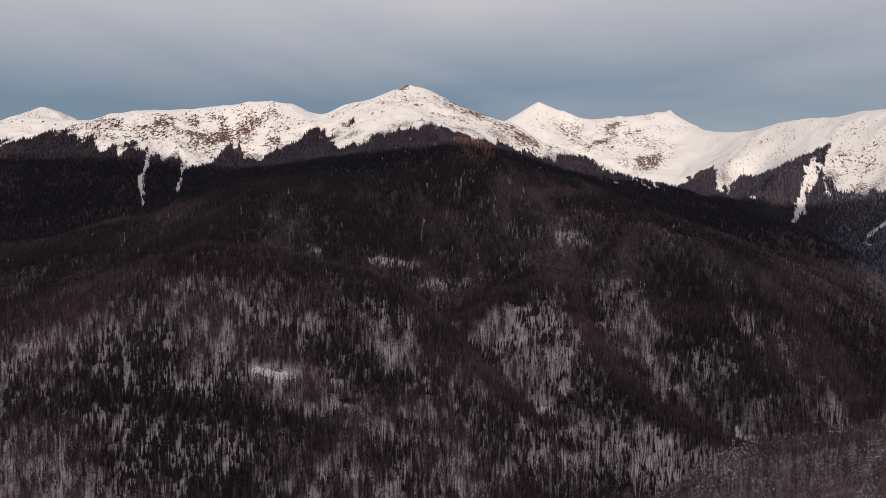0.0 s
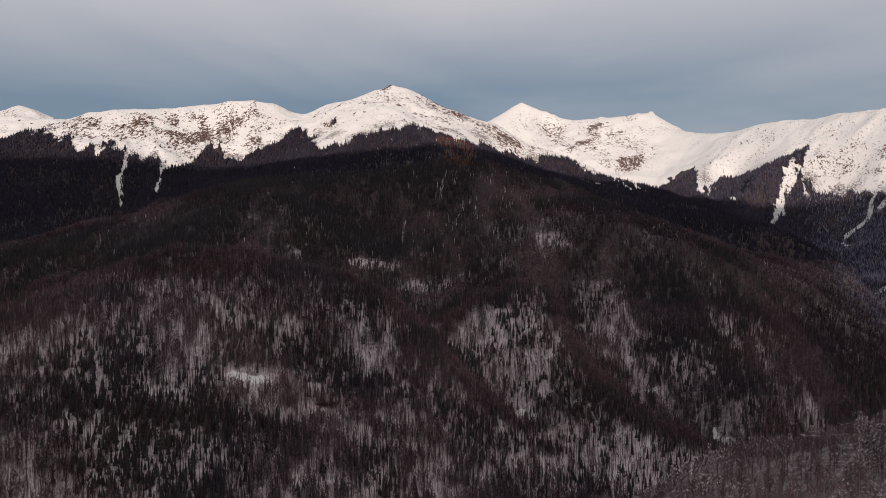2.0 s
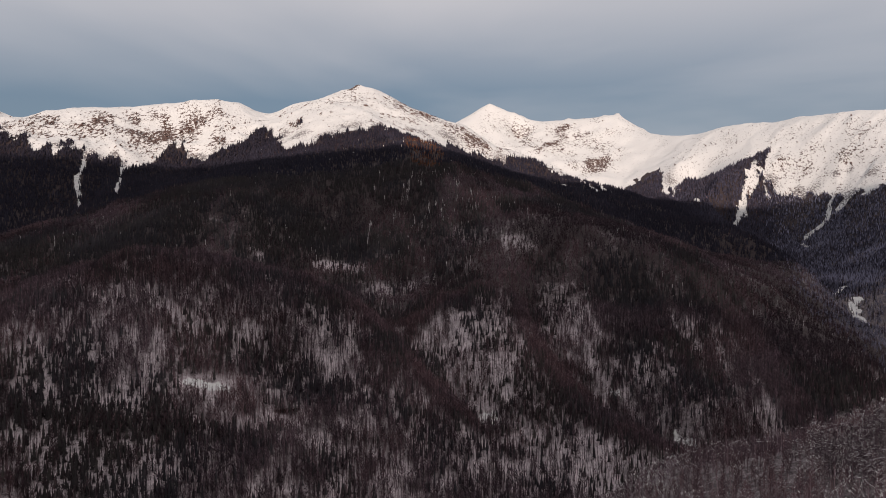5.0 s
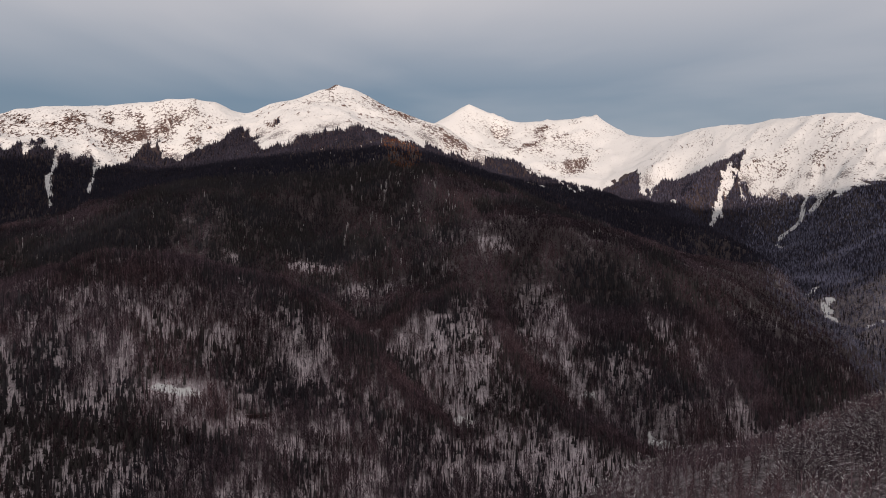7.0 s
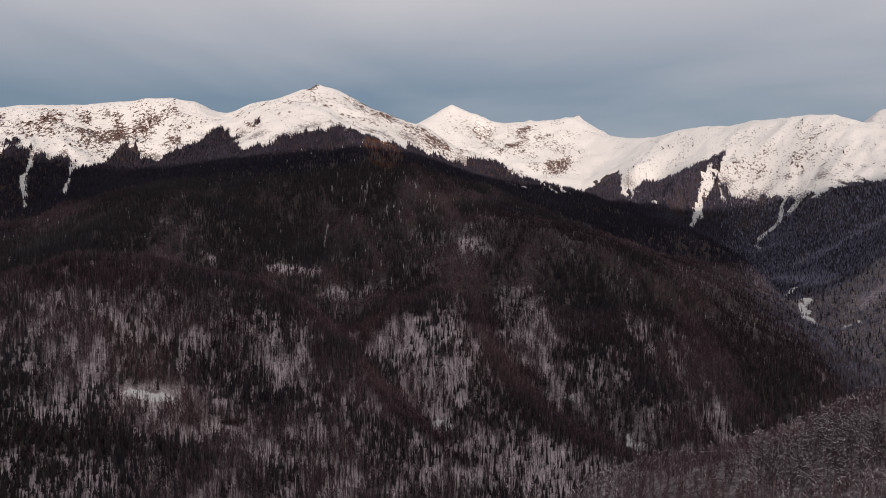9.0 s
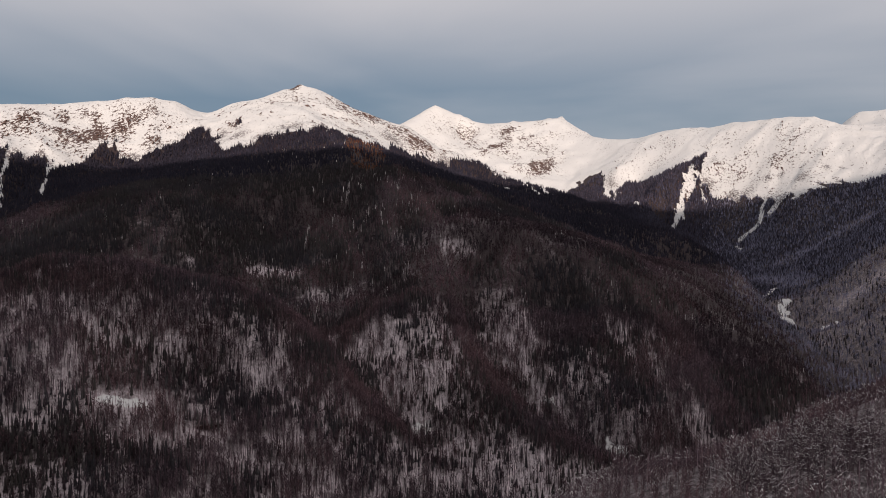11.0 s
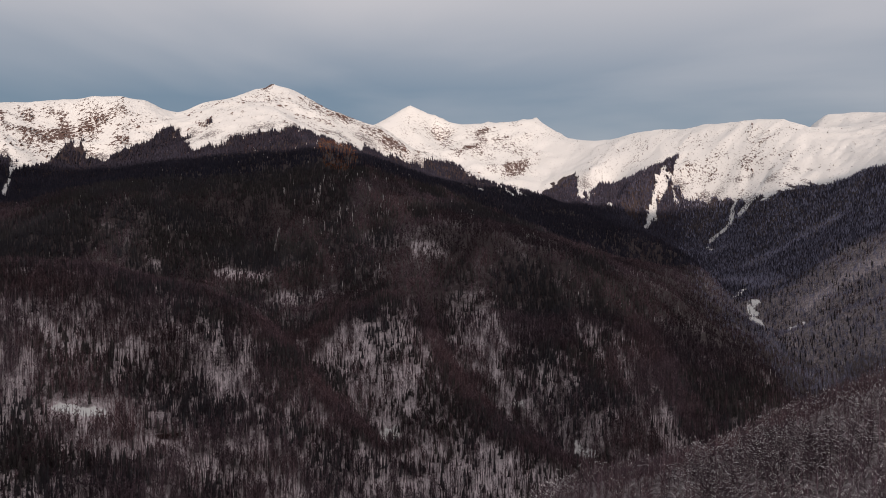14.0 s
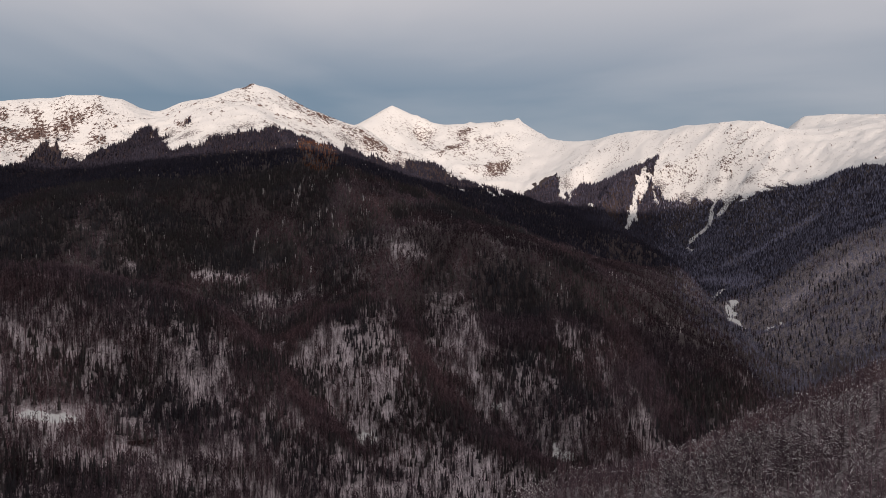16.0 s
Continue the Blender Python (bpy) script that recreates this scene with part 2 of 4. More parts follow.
landform("right_slope", (367, 1015, -64), (287, 976, -81), (250, 943, -89), (260, 879, -112), (290, 794, -140), (325, 738, -155), (354, 701, -183))
landform("right_face", (397, 911, -88), (400, 781, -140), (425, 728, -167), (525, 777, -141), (260, 806, -157), (315, 722, -192), (293, 763, -169))
landform("east_hollow", (275, 2359, 282), (472, 2369, 226), (696, 1877, 91), (824, 1554, -54), (531, 1474, 31))
landform("west_points", (-306, 1356, 103), (-379, 717, -81), (-390, 1434, 123))
landform("east_spur", (1388, 2553, 334), (1282, 2500, 292), (1187, 2462, 250), (1094, 2399, 198), (1005, 2289, 127))
landform("left_face", (-257, 702, -103), (-159, 708, -130), (-113, 785, -113), (-55, 786, -130), (-19, 657, -182))
landform("left_foot", (-375, 649, -131), (-306, 600, -157), (-249, 578, -174), (-152, 566, -173), (-57, 599, -188), (37, 636, -203))
landform("far_ridge", (115, 3620, 578), (300, 3732, 644), (428, 3777, 722), (525, 3804, 788), (619, 3799, 742), (744, 3786, 695), (820, 3773, 682), (955, 3740, 694), (1073, 3708, 693), (1202, 3666, 709), (1250, 3576, 646), (1280, 3449, 575), (1324, 3224, 523), (1409, 3100, 516), (1470, 3002, 532), (1547, 2895, 532), (1611, 2782, 514), (1639, 2704, 524), (1683, 2620, 514), (1735, 2488, 510), (1781, 2396, 494), (1773, 2418, 498), (1851, 2342, 457))
landform("east_summit", (2184, 2758, 547), (2222, 2720, 584), (2319, 2639, 582), (2422, 2484, 548), (2558, 2273, 529), (2644, 2025, 465))
landform("summit_gap", (1870, 2450, 440), (1950, 2500, 440), (2030, 2500, 455), (2110, 2560, 480), (2080, 2660, 470), (1900, 2640, 430), (1800, 2600, 450), (-450, 2540, 462), (-1690, 2640, 450))
landform("northwest_peak", (-1991, 2353, 330), (-1888, 2551, 410), (-1800, 2702, 464), (-1722, 2790, 520), (-1647, 2838, 566), (-1583, 2879, 544), (-1499, 2897, 502))
landform("cirque", (648, 3287, 371), (891, 3262, 371), (1092, 3119, 345), (1045, 2774, 226), (1093, 2492, 111), (1207, 2329, 65))
landform("cirque_face", (668, 3718, 571), (928, 3513, 530), (1120, 3367, 497), (1182, 2815, 354))
landform("east_face", (1228, 2750, 268), (1287, 2445, 193), (1459, 2403, 284), (1643, 2324, 413), (1541, 2125, 257))
landform("right_crest", (1331, 2181, 15), (1392, 2142, 82), (1439, 2085, 133), (1482, 2015, 184), (1566, 1925, 196), (1599, 1857, 215), (1608, 1779, 246), (1605, 1712, 258), (1600, 1649, 242), (1602, 1511, 209), (1602, 1284, 197), (1622, 1084, 218))
landform("right_slope_a", (1209, 1805, -57), (1216, 1578, -6), (1184, 1438, 22), (1148, 1312, 33), (1146, 1220, 49), (1183, 1083, 51))
landform("right_spur", (1021, 899, 29), (1010, 1025, -15), (1009, 1133, -49), (988, 1227, -72), (953, 1301, -94), (925, 1355, -107))
landform("right_low", (777, 708, -66), (805, 832, -101), (804, 911, -121), (807, 997, -140), (870, 1128, -130))
landform("valley", (1243, 2174, 12), (1144, 1907, -51), (979, 1536, -92), (920, 1383, -100), (866, 1248, -127), (853, 1182, -140), (852, 1082, -143), (802, 990, -165), (712, 864, -180), (619, 777, -193), (508, 703, -199), (414, 658, -215), (328, 628, -225), (150, 560, -222), (0, 500, -228), (-200, 450, -225), (-450, 420, -215), (-800, 450, -200))
landform("near_hill", (198, 480, -147), (218, 469, -136), (243, 449, -127), (263, 430, -115), (287, 413, -101), (303, 405, -90), (328, 422, -92), (353, 408, -74), (373, 394, -61), (388, 382, -51), (407, 351, -33), (438, 316, -6))
landform("near_hill_side", (207, 383, -110), (252, 327, -86), (318, 332, -64), (420, 330, -32), (300, 200, -74), (180, 240, -105), (150, 100, -100), (330, 60, -60), (520, 200, 0))
landform("west_valley", (-929, 1046, -42), (-938, 1296, -20), (-908, 1531, 15), (-798, 1668, 51), (-644, 1731, 117))
landform("west_slope", (-1394, 1823, 152), (-1094, 1846, 139), (-854, 1953, 192), (-818, 1892, 124), (-763, 2052, 222), (-662, 2219, 259))
landform("snow_face", (-940, 2056, 268), (-756, 2354, 365), (-408, 2278, 322), (-288, 2315, 420), (-89, 2373, 445))
landform("north_hidden", (-900, 3300, 250), (-300, 3300, 230), (200, 3250, 180), (600, 3000, 150), (-1400, 3900, 200), (0, 4600, 200), (1200, 4650, 250), (-2800, 3300, 300), (2600, 3900, 300), (3300, 2600, 350), (1750, 3450, 230), (1650, 3900, 230), (2150, 3250, 230), (1000, 4200, 300), (2750, 2950, 300), (-850, 2900, 260), (-300, 2950, 300), (250, 2900, 250), (-1500, 3250, 260), (2050, 2900, 250))
landform("valley_floor", (887, 1208, -131), (867, 1147, -144), (915, 1264, -120), (926, 1318, -116))
# unseen ridge behind the viewer, added so its shadow covers the lower woods
landform("unseen_shade_ridge", (-4200, -200, 700), (-3000, -900, 800), (-1800, -1250, 790), (-900, -1350, 780), (0, -1400, 790), (900, -1350, 738), (1800, -1200, 750), (3000, -700, 760), (4200, 0, 700))
landform("south_foot", (-1500, -300, 0), (-600, -300, -110), (0, -150, -130), (300, -300, -60), (900, -200, 60), (0, -700, 150), (-2600, 300, 60), (2000, 300, 330), (3000, 800, 420), (-3200, 1500, 150), (-1700, 1100, 20), (-900, 900, -110), (-1500, 1900, 140), (-2500, 2300, 300), (0, -2600, 200), (-3000, -3000, 200), (3000, -3000, 200), (0, -4600, 150), (4600, 1500, 400), (-4600, 1500, 300))


def line_samples(line, step):
    out = []
    for a, b in zip(line[:-1], line[1:]):
        a, b = np.array(a, float), np.array(b, float)
        n = max(1, int(np.linalg.norm((b - a)[:2]) / step))
        out += [a + (b - a) * i / n for i in range(n)]
    return out + [np.array(line[-1], float)]


LOOSE = ("near_hill_side", "summit_gap", "north_hidden", "south_foot", "east_face", "left_face", "cirque_face", "west_slope", "snow_face", "mid_face", "right_face", "east_hollow", "west_points", "valley_floor")
skeleton, owner = [], []
for key, line in CREST.items():
    pts = [np.array(p, float) for p in line] if key in LOOSE else line_samples(line, 45.0 if key != "unseen_shade_ridge" else 300.0)
    skeleton += pts
    owner += [key] * len(pts)
skeleton = np.array(skeleton)
_keep = []
for _i, _p in enumerate(skeleton):          # thin out samples that nearly coincide
    if all(np.hypot(*(skeleton[_j, :2] - _p[:2])) > 14.0 for _j in _keep):
        _keep.append(_i)
skeleton, owner = skeleton[_keep], [owner[_i] for _i in _keep]
_n = len(skeleton)
_d = np.hypot(skeleton[:, None, 0] - skeleton[None, :, 0], skeleton[:, None, 1] - skeleton[None, :, 1])
_A = np.zeros((_n + 3, _n + 3))
_A[:_n, :_n] = -_d + np.eye(_n) * 0.4
_A[:_n, _n:] = np.c_[np.ones(_n), skeleton[:, :2] / 1000]
_A[_n:, :_n] = _A[:_n, _n:].T
WEIGHT = np.linalg.solve(_A, np.r_[skeleton[:, 2], 0, 0, 0])


def lattice(ix, iy, seed):
    h = (ix.astype(np.int64) * 374761393 + iy.astype(np.int64) * 668265263 + seed * 1442695041) & 0x7FFFFFFF
    h = ((h ^ (h >> 13)) * 1274126177) & 0x7FFFFFFF
    return ((h ^ (h >> 16)) & 0xFFFF) / 65535.0


def value_noise(x, y, seed=0):
    """Smooth noise in 0..1 with a cell of 1."""
    ix, iy = np.floor(x), np.floor(y)
    fx, fy = x - ix, y - iy
    fx, fy = fx * fx * fx * (fx * (fx * 6 - 15) + 10), fy * fy * fy * (fy * (fy * 6 - 15) + 10)
    a, b = lattice(ix, iy, seed), lattice(ix + 1, iy, seed)
    c, d = lattice(ix, iy + 1, seed), lattice(ix + 1, iy + 1, seed)
    return (a * (1 - fx) + b * fx) * (1 - fy) + (c * (1 - fx) + d * fx) * fy


def fractal(x, y, cell, octaves=4, seed=0, gain=0.5, ridged=False):
    total, amp, norm = 0.0, 1.0, 0.0
    for o in range(octaves):
        c, s = math.cos(0.7 * o + seed), math.sin(0.7 * o + seed)
        v = value_noise((x * c - y * s) / cell + 17.3 * o, (x * s + y * c) / cell - 9.1 * o, seed + o)
        if ridged:
            v = 1 - np.abs(2 * v - 1)
        total, norm, amp, cell = total + amp * v, norm + amp, amp * gain, cell * 0.5
    return total / norm


def line_distance(x, y, line):
    best = np.full(np.shape(x), 1e9)
    for a, b in zip(line[:-1], line[1:]):
        dx, dy = b[0] - a[0], b[1] - a[1]
        t = np.clip(((x - a[0]) * dx + (y - a[1]) * dy) / (dx * dx + dy * dy), 0, 1)
        best = np.minimum(best, np.hypot(x - a[0] - t * dx, y - a[1] - t * dy))
    return best


def base_height(x, y):
    z = WEIGHT[_n] + WEIGHT[_n + 1] * x / 1000 + WEIGHT[_n + 2] * y / 1000
    for i in range(_n):
        z = z - WEIGHT[i] * np.hypot(x - skeleton[i, 0], y - skeleton[i, 1])
    return z


# rock knobs on the skyline: x, y, height
KNOBS = [(-138, 2618, 7), (1202, 3662, 11), (1128, 3668, 7), (664, 3818, 9), (712, 3818, 7), (950, 3742, 7), (1295, 3528, 7)]


def rills(x, y):
    """Small gullies (below 0) and ribs (above 0) that run down the slopes."""
    return fractal(x * 2.6, y, 190, 3, 17, 0.5, True) - 0.62


def height(x, y):
    """Height of the land at x, y (arrays)."""
    z = base_height(x, y)
    far = np.clip((np.hypot(x, y) - 1700) / 600, 0, 1)
    rough = fractal(x, y, 90, 4, 3, 0.5) - 0.5
    crag = fractal(x, y, 170, 5, 11, 0.55, True) - 0.62
    top = np.full(np.shape(x), 1e9)
    for key in ("snow_ridge", "far_ridge", "east_summit", "northwest_peak"):
        top = np.minimum(top, line_distance(x, y, CREST[key]))
    crag = crag * np.clip(top / 110, 0.12, 1)
    along, down = 0.45 * x - 0.9 * y, 0.9 * x + 0.45 * y               # ribs and couloirs down the eastern snow face
    ribs = fractal(along, down * 0.16, 40, 3, 27, 0.55, True) - 0.6
    crag = crag * (1 - 0.55 * np.clip((x - 1050) / 250, 0, 1)) + 0.24 * ribs * np.clip((x - 1150) / 250, 0, 1) * np.clip(top / 60, 0.05, 1) * np.clip((z - 150) / 100, 0, 1)
    mid = np.clip((np.hypot(x, y) - 930) / 150, 0, 1)
    rough = rough * (1 + 1.0 * mid) + mid * 0.8 * (fractal(x, y, 190, 3, 13, 0.5, True) - 0.6)
    z = z + (1 - far) * np.clip((np.hypot(x, y) - 560) / 250, 0, 1) * (13 + 7 * mid) * rills(x, y)
    under = np.clip((310 - z) / 40, 0, 1)       # the crest lines follow the crowns, the ground lies lower
    return z + (1 - far) * rough * 8 + far * crag * 42 + far * 7 * (fractal(x, y, 42, 3, 29) - 0.5) - 8 * under + sum(k * np.exp(-((x - cx) ** 2 + (y - cy) ** 2) / 200) for cx, cy, k in KNOBS)


# avalanche chutes, clearings and the stream bed: half width in metres, line
GULLIES = [
    (4, ((-930, 2190), (-893, 2095), (-862, 1985), (-858, 1955), (-832, 1911), (-775, 1790))),
    (3, ((-800, 2130), (-770, 2030), (-757, 1985), (-732, 1895))),
    (6, ((1374, 2548), (1330, 2492), (1312, 2486), (1277, 2445), (1247, 2400), (1205, 2368))),
    (6, ((1490, 2230), (1467, 2208), (1431, 2190), (1403, 2150), (1375, 2172), (1350, 2184), (1318, 2160), (1290, 2075))),
    (13, ((1500, 2110), (1470, 2140), (1430, 2140))),
    (1.5, ((1352, 2450), (1343, 2425), (1338, 2389))), (3, ((1150, 2800), (1130, 2720), (1090, 2660))),
    (3.5, ((-187, 699), (-176, 703))), (4.5, ((-168, 703), (-156, 710))), (1.5, ((89, 832), (95, 826))), (1.5, ((112, 790), (120, 785))), (2, ((262, 812), (270, 790))), (2, ((308, 728), (318, 712))),
    (8, ((955, 1375), (915, 1310), (885, 1255), (870, 1215), (884, 1182), (908, 1165))), (4, ((940, 1430), (1003, 1500), (1055, 1565))),
]


# clumps of brush and trees above the wood's edge: x, y, radius
CLUMPS = [(-958, 2120, 16), (-369, 2283, 10), (-304, 2301, 7)]
EDGE_X = (-1700, -1411, -1316, -1225, -1115, -988, -912, -829, -749, -700, -674, -650, -600, -544, -444, -400, -369, -312, -199, -96, -27, 72, 149, 250, 474, 700, 1000, 1127, 1180, 1328, 1377, 1435, 1480, 1600)
EDGE_Z = (300, 314, 340, 353, 321, 277, 283, 253, 240, 315, 325, 262, 269, 316, 397, 385, 318, 276, 344, 357, 367, 312, 287, 262, 200, 200, 235, 300, 225, 214, 180, 190, 300, 330)


# wooded spurs that climb into the snow: outlines in plan
SPUR_WOODS = [
    ((989, 2950), (1055, 2972), (1097, 2982), (1136, 2896), (1131, 2845), (1090, 2753), (1060, 2690), (1009, 2772)),
    ((1040, 2660), (1118, 2716), (1236, 2769), (1258, 2600), (1307, 2540), (1415, 2572), (1441, 2566), (1393, 2515), (1340, 2495), (1302, 2482), (1285, 2462), (1256, 2435), (1212, 2373), (1100, 2350), (1000, 2500)),
    ((1316, 2458), (1346, 2473), (1363, 2457), (1359, 2417), (1372, 2365), (1428, 2299), (1449, 2220), (1417, 2186), (1391, 2154), (1340, 2200), (1232, 2339), (1228, 2371), (1275, 2413)),
    ((381, 2418), (433, 2430), (489, 2456), (537, 2438), (571, 2366), (628, 2318), (593, 2184), (458, 2111), (338, 2133)),
    ((189, 2380), (230, 2405), (280, 2411), (340, 2412), (401, 2420), (392, 2359), (257, 1904), (202, 1908), (168, 2082)),
]


def inside(x, y, outline):
    """1 inside the outline, 0 outside, by ray crossing."""
    hit = np.zeros(np.shape(x), bool)
    for (ax, ay), (bx, by) in zip(outline, outline[1:] + outline[:1]):
        if ay != by:
            hit ^= ((ay > y) != (by > y)) & (x < ax + (y - ay) * (bx - ax) / (by - ay))
    return hit.astype(float)


def wooded(x, y, z):
    """0..1: how far the ground is under trees."""
    line = np.interp(x, EDGE_X, EDGE_Z) 
    brow = np.interp(x, [p[0] for p in CREST["right_crest"]], [p[1] for p in CREST["right_crest"]])
    line = np.where(x > 1340, np.where(y < brow + 25, 420, np.where(x > 1440, 165, line)), line)
    line = np.where((x > 960) & (x < 1440) & (y > 2200), np.interp(x, (960, 1000, 1100, 1204, 1340, 1400, 1440), (210, 205, 195, 150, 170, 175, 165)), line)
    line = line + np.where(x > 280, 130, 60) * (fractal(x * 2.4, y * 0.5, 45, 2, 25) - 0.5) + 45 * (fractal(x, y, 130, 3, 21) - 0.5) + 45 * (fractal(x, y, 40, 3, 23) - 0.5)
    w = np.clip((line - z) / 14 + 0.5, 0, 1)
    fray = (x + 34 * (fractal(x, y, 26, 3, 131, 0.6) - 0.5), y + 70 * (fractal(x, y, 26, 3, 135, 0.6) - 0.5))
    for outline in SPUR_WOODS:
        w = np.maximum(w, inside(*fray, outline))
    for cx, cy, cr in CLUMPS:
        w = np.maximum(w, np.clip(1.6 - np.hypot((x - cx), (y - cy) * 0.6) / cr, 0, 1) * 0.62)
    u, v = ragged(x, y)
    wobble = 13 * (fractal(x, y, 22, 4, 81, 0.65) - 0.5)
    for i, (width, gully) in enumerate(GULLIES):
        d = line_distance(x, y, gully) if i < 9 else line_distance(u, v, gully)
        w = w * np.clip((d + wobble - width + 3) / 10, 0.12, 1)
    return w


# thick stands: x, y, half length, half width, evergreen share added, crown cover added
STANDS = [
    (-116, 779, 36, 40, .45, .5), (-93, 688, 15, 15, -.6, -1.1), (-3, 830, 34, 45, .25, .2), (23, 703, 40, 40, .30, .05), (193, 837, 24, 60, .10, .45), (221, 780, 26, 40, .15, .40),
    (320, 881, 45, 22, .05, .55), (325, 755, 60, 60, .05, .75), (459, 799, 80, 60, .12, .50), (520, 767, 60, 60, .20, .55), (405, 700, 60, 30, .20, .25), (-238, 633, 70, 20, .35, .40), (-140, 645, 70, 20, .40, .45), (-77, 615, 45, 22, .30, .35),
    (-330, 800, 50, 30, .15, .15), (365, 900, 50, 30, .10, .40), (440, 1040, 130, 80, .15, .40), (100, 690, 30, 40, .2, .05), (160, 720, 40, 24, .15, .0), (-345, 630, 50, 20, .35, .40), (-385, 715, 75, 45, -.25, -.25), (60, 640, 50, 16, .3, .05),
    (-265, 880, 85, 42, .15, .60), (-185, 900, 50, 36, .15, .40), (-200, 1340, 210, 110, .20, .40), (-172, 708, 24, 13, -.6, -1.1),
    (-650, 1170, 180, 140, .95, .55), (-470, 1230, 120, 110, .70, .40), (-345, 745, 40, 24, -.2, .25), (-215, 745, 40, 22, -.05, .30),
]


# open birch and beech wood, where the lying snow shines through: how open, outline
OPEN_WOODS = [
    (0.58, ((23, 943), (54, 978), (107, 958), (178, 960), (212, 955), (178, 850), (142, 819), (119, 792), (88, 800), (70, 850))),
    (0.62, ((222, 1052), (283, 1060), (307, 990), (282, 878), (256, 852), (268, 797), (318, 707), (300, 720), (262, 775), (240, 857), (226, 980))),
    (0.3, ((289, 854), (338, 829), (323, 785), (279, 802))),
    (0.50, ((388, 952), (442, 945), (412, 864), (366, 866))),
    (0.45, ((75, 721), (154, 768), (231, 728), (259, 654), (190, 600), (58, 628))),
    (0.18, ((-251, 768), (-177, 811), (-126, 770), (-137, 692), (-199, 666), (-234, 707))),
    (0.58, ((-84, 806), (-59, 803), (-10, 772), (2, 743), (-30, 745), (-69, 780))),
    (0.25, ((-118, 703), (-77, 750), (-24, 672), (28, 637), (14, 615), (-87, 677))),
    (0.04, ((-383, 871), (-313, 890), (-233, 930), (-190, 940), (-136, 888), (-262, 831), (-349, 798))),
    (0.08, ((-332, 731), (-249, 746), (-213, 663), (-293, 652))),
    (0.80, ((-253, 1236), (-216, 1256), (-207, 1218), (-245, 1200))),
    (0.95, ((-129, 1268), (-56, 1290), (-45, 1228), (-121, 1220))),
    (0.55, ((197, 1226), (266, 1190), (262, 1152), (193, 1174))),
    (0.65, ((-59, 1200), (-1, 1178), (5, 1130), (-49, 1138))),
    (0.55, ((560, 1130), (640, 1150), (650, 1090), (575, 1080))),
]


# ribs of the cold valley flank that are white with rime
RIME_RIBS = [((1248, 1818), (1291, 1738), (1358, 1710), (1407, 1672)), ((968, 1209), (998, 1208), (1027, 1197), (1054, 1157), (1089, 1116)), ((1129, 1742), (1107, 1632), (1052, 1440))]


def rime_rib(x, y):
    d = np.full(np.shape(x), 1e9)
    u, v = warped(x, y)
    for line in RIME_RIBS:
        d = np.minimum(d, line_distance(u, v, line))
    return np.exp(-(d / 24) ** 2)


CRESTS = ("left_brow", "mid_spur", "spur_b", "main_spur", "west_flank")


def warped(x, y):
    return x + 50 * (fractal(x, y, 50, 3, 91) - 0.5), y + 50 * (fractal(x, y, 50, 3, 95) - 0.5)


def ragged(x, y):
    return x + 46 * (fractal(x, y, 26, 4, 111, 0.65) - 0.5), y + 60 * (fractal(x, y, 26, 4, 115, 0.65) - 0.5)


def crest_belt(x, y):
    """1 along the spurs' crests, where the wood stands thick."""
    d = np.full(np.shape(x), 1e9)
    for key in CRESTS:
        d = np.minimum(d, line_distance(x, y, CREST[key]))
    return np.exp(-(d / 13.0) ** 2)


def beyond(x, y):
    """0 on the near slopes, 1 on the mountain behind them."""
    return np.clip((np.hypot(x, y) - 980) / 80, 0, 1)


def open_wood(x, y):
    u, v = ragged(x, y)
    o = np.zeros(np.shape(x))
    for gain, outline in OPEN_WOODS:
        o = np.maximum(o, gain * inside(u, v, outline))
    return o


def crown_cover(x, y):
    """How thick the wood stands: 0 open snow, about 1 closed."""
    far = beyond(x, y)
    c = 0.68 + 0.75 * (fractal(x, y, 48, 3, 41) - 0.5) + 1.7 * (fractal(x * 1.7, y, 15, 3, 61, 0.65) - 0.5)
    c = c * (1 - far) + far * (1.22 + 1.2 * (fractal(x, y, 85, 3, 71, 0.6) - 0.5) + 0.8 * (fractal(x * 1.5, y, 18, 3, 73, 0.6) - 0.5))
    c = c - (0.36 + 0.5 * far) * open_wood(x, y) + 0.75 * crest_belt(x, y) * (1 - 0.5 * far)
    u, v = warped(x, y)
    for sx, sy, a, b, g, d in STANDS:
        c = c + 0.6 * d * np.exp(-(((u - sx) / a) ** 2 + ((v - sy) / b) ** 2) ** 1.5)
    c = c + 0.35 * np.clip((np.hypot(x, y) - 1500) / 300, 0, 1)
    c = c + 0.30 * np.clip((x - 520) / 120, 0, 1) * np.clip((800 - x) / 120, -0.4, 1) - 0.4 * rime_rib(x, y)
    return np.clip(c, 0.2, 1.5)


def evergreen(x, y):
    """Share of firs among the trees."""
    far = beyond(x, y)
    g = (0.15 + 1.3 * (fractal(x, y, 70, 3, 31) - 0.5)) * (1 - far) + far * (0.22 + 2.0 * (fractal(x, y, 150, 3, 35) - 0.47) - 1.1 * rills(x, y))
    u, v = warped(x, y)
    for sx, sy, a, b, gain, d in STANDS:
        g = g + 0.7 * gain * np.exp(-(((u - sx) / a) ** 2 + ((v - sy) / b) ** 2) ** 1.5)
    high = np.clip((np.hypot(x, y) - 1480) / 200, 0, 1)
    g = g + 0.45 * high * np.clip((400 - np.abs(x - 60)) / 150, 0.2, 1)
    g = g - 0.25 * crest_belt(x, y) * (1 - high) - 0.3 * open_wood(x, y) * (1 - far)
    return np.clip(g, 0.015, 0.85)


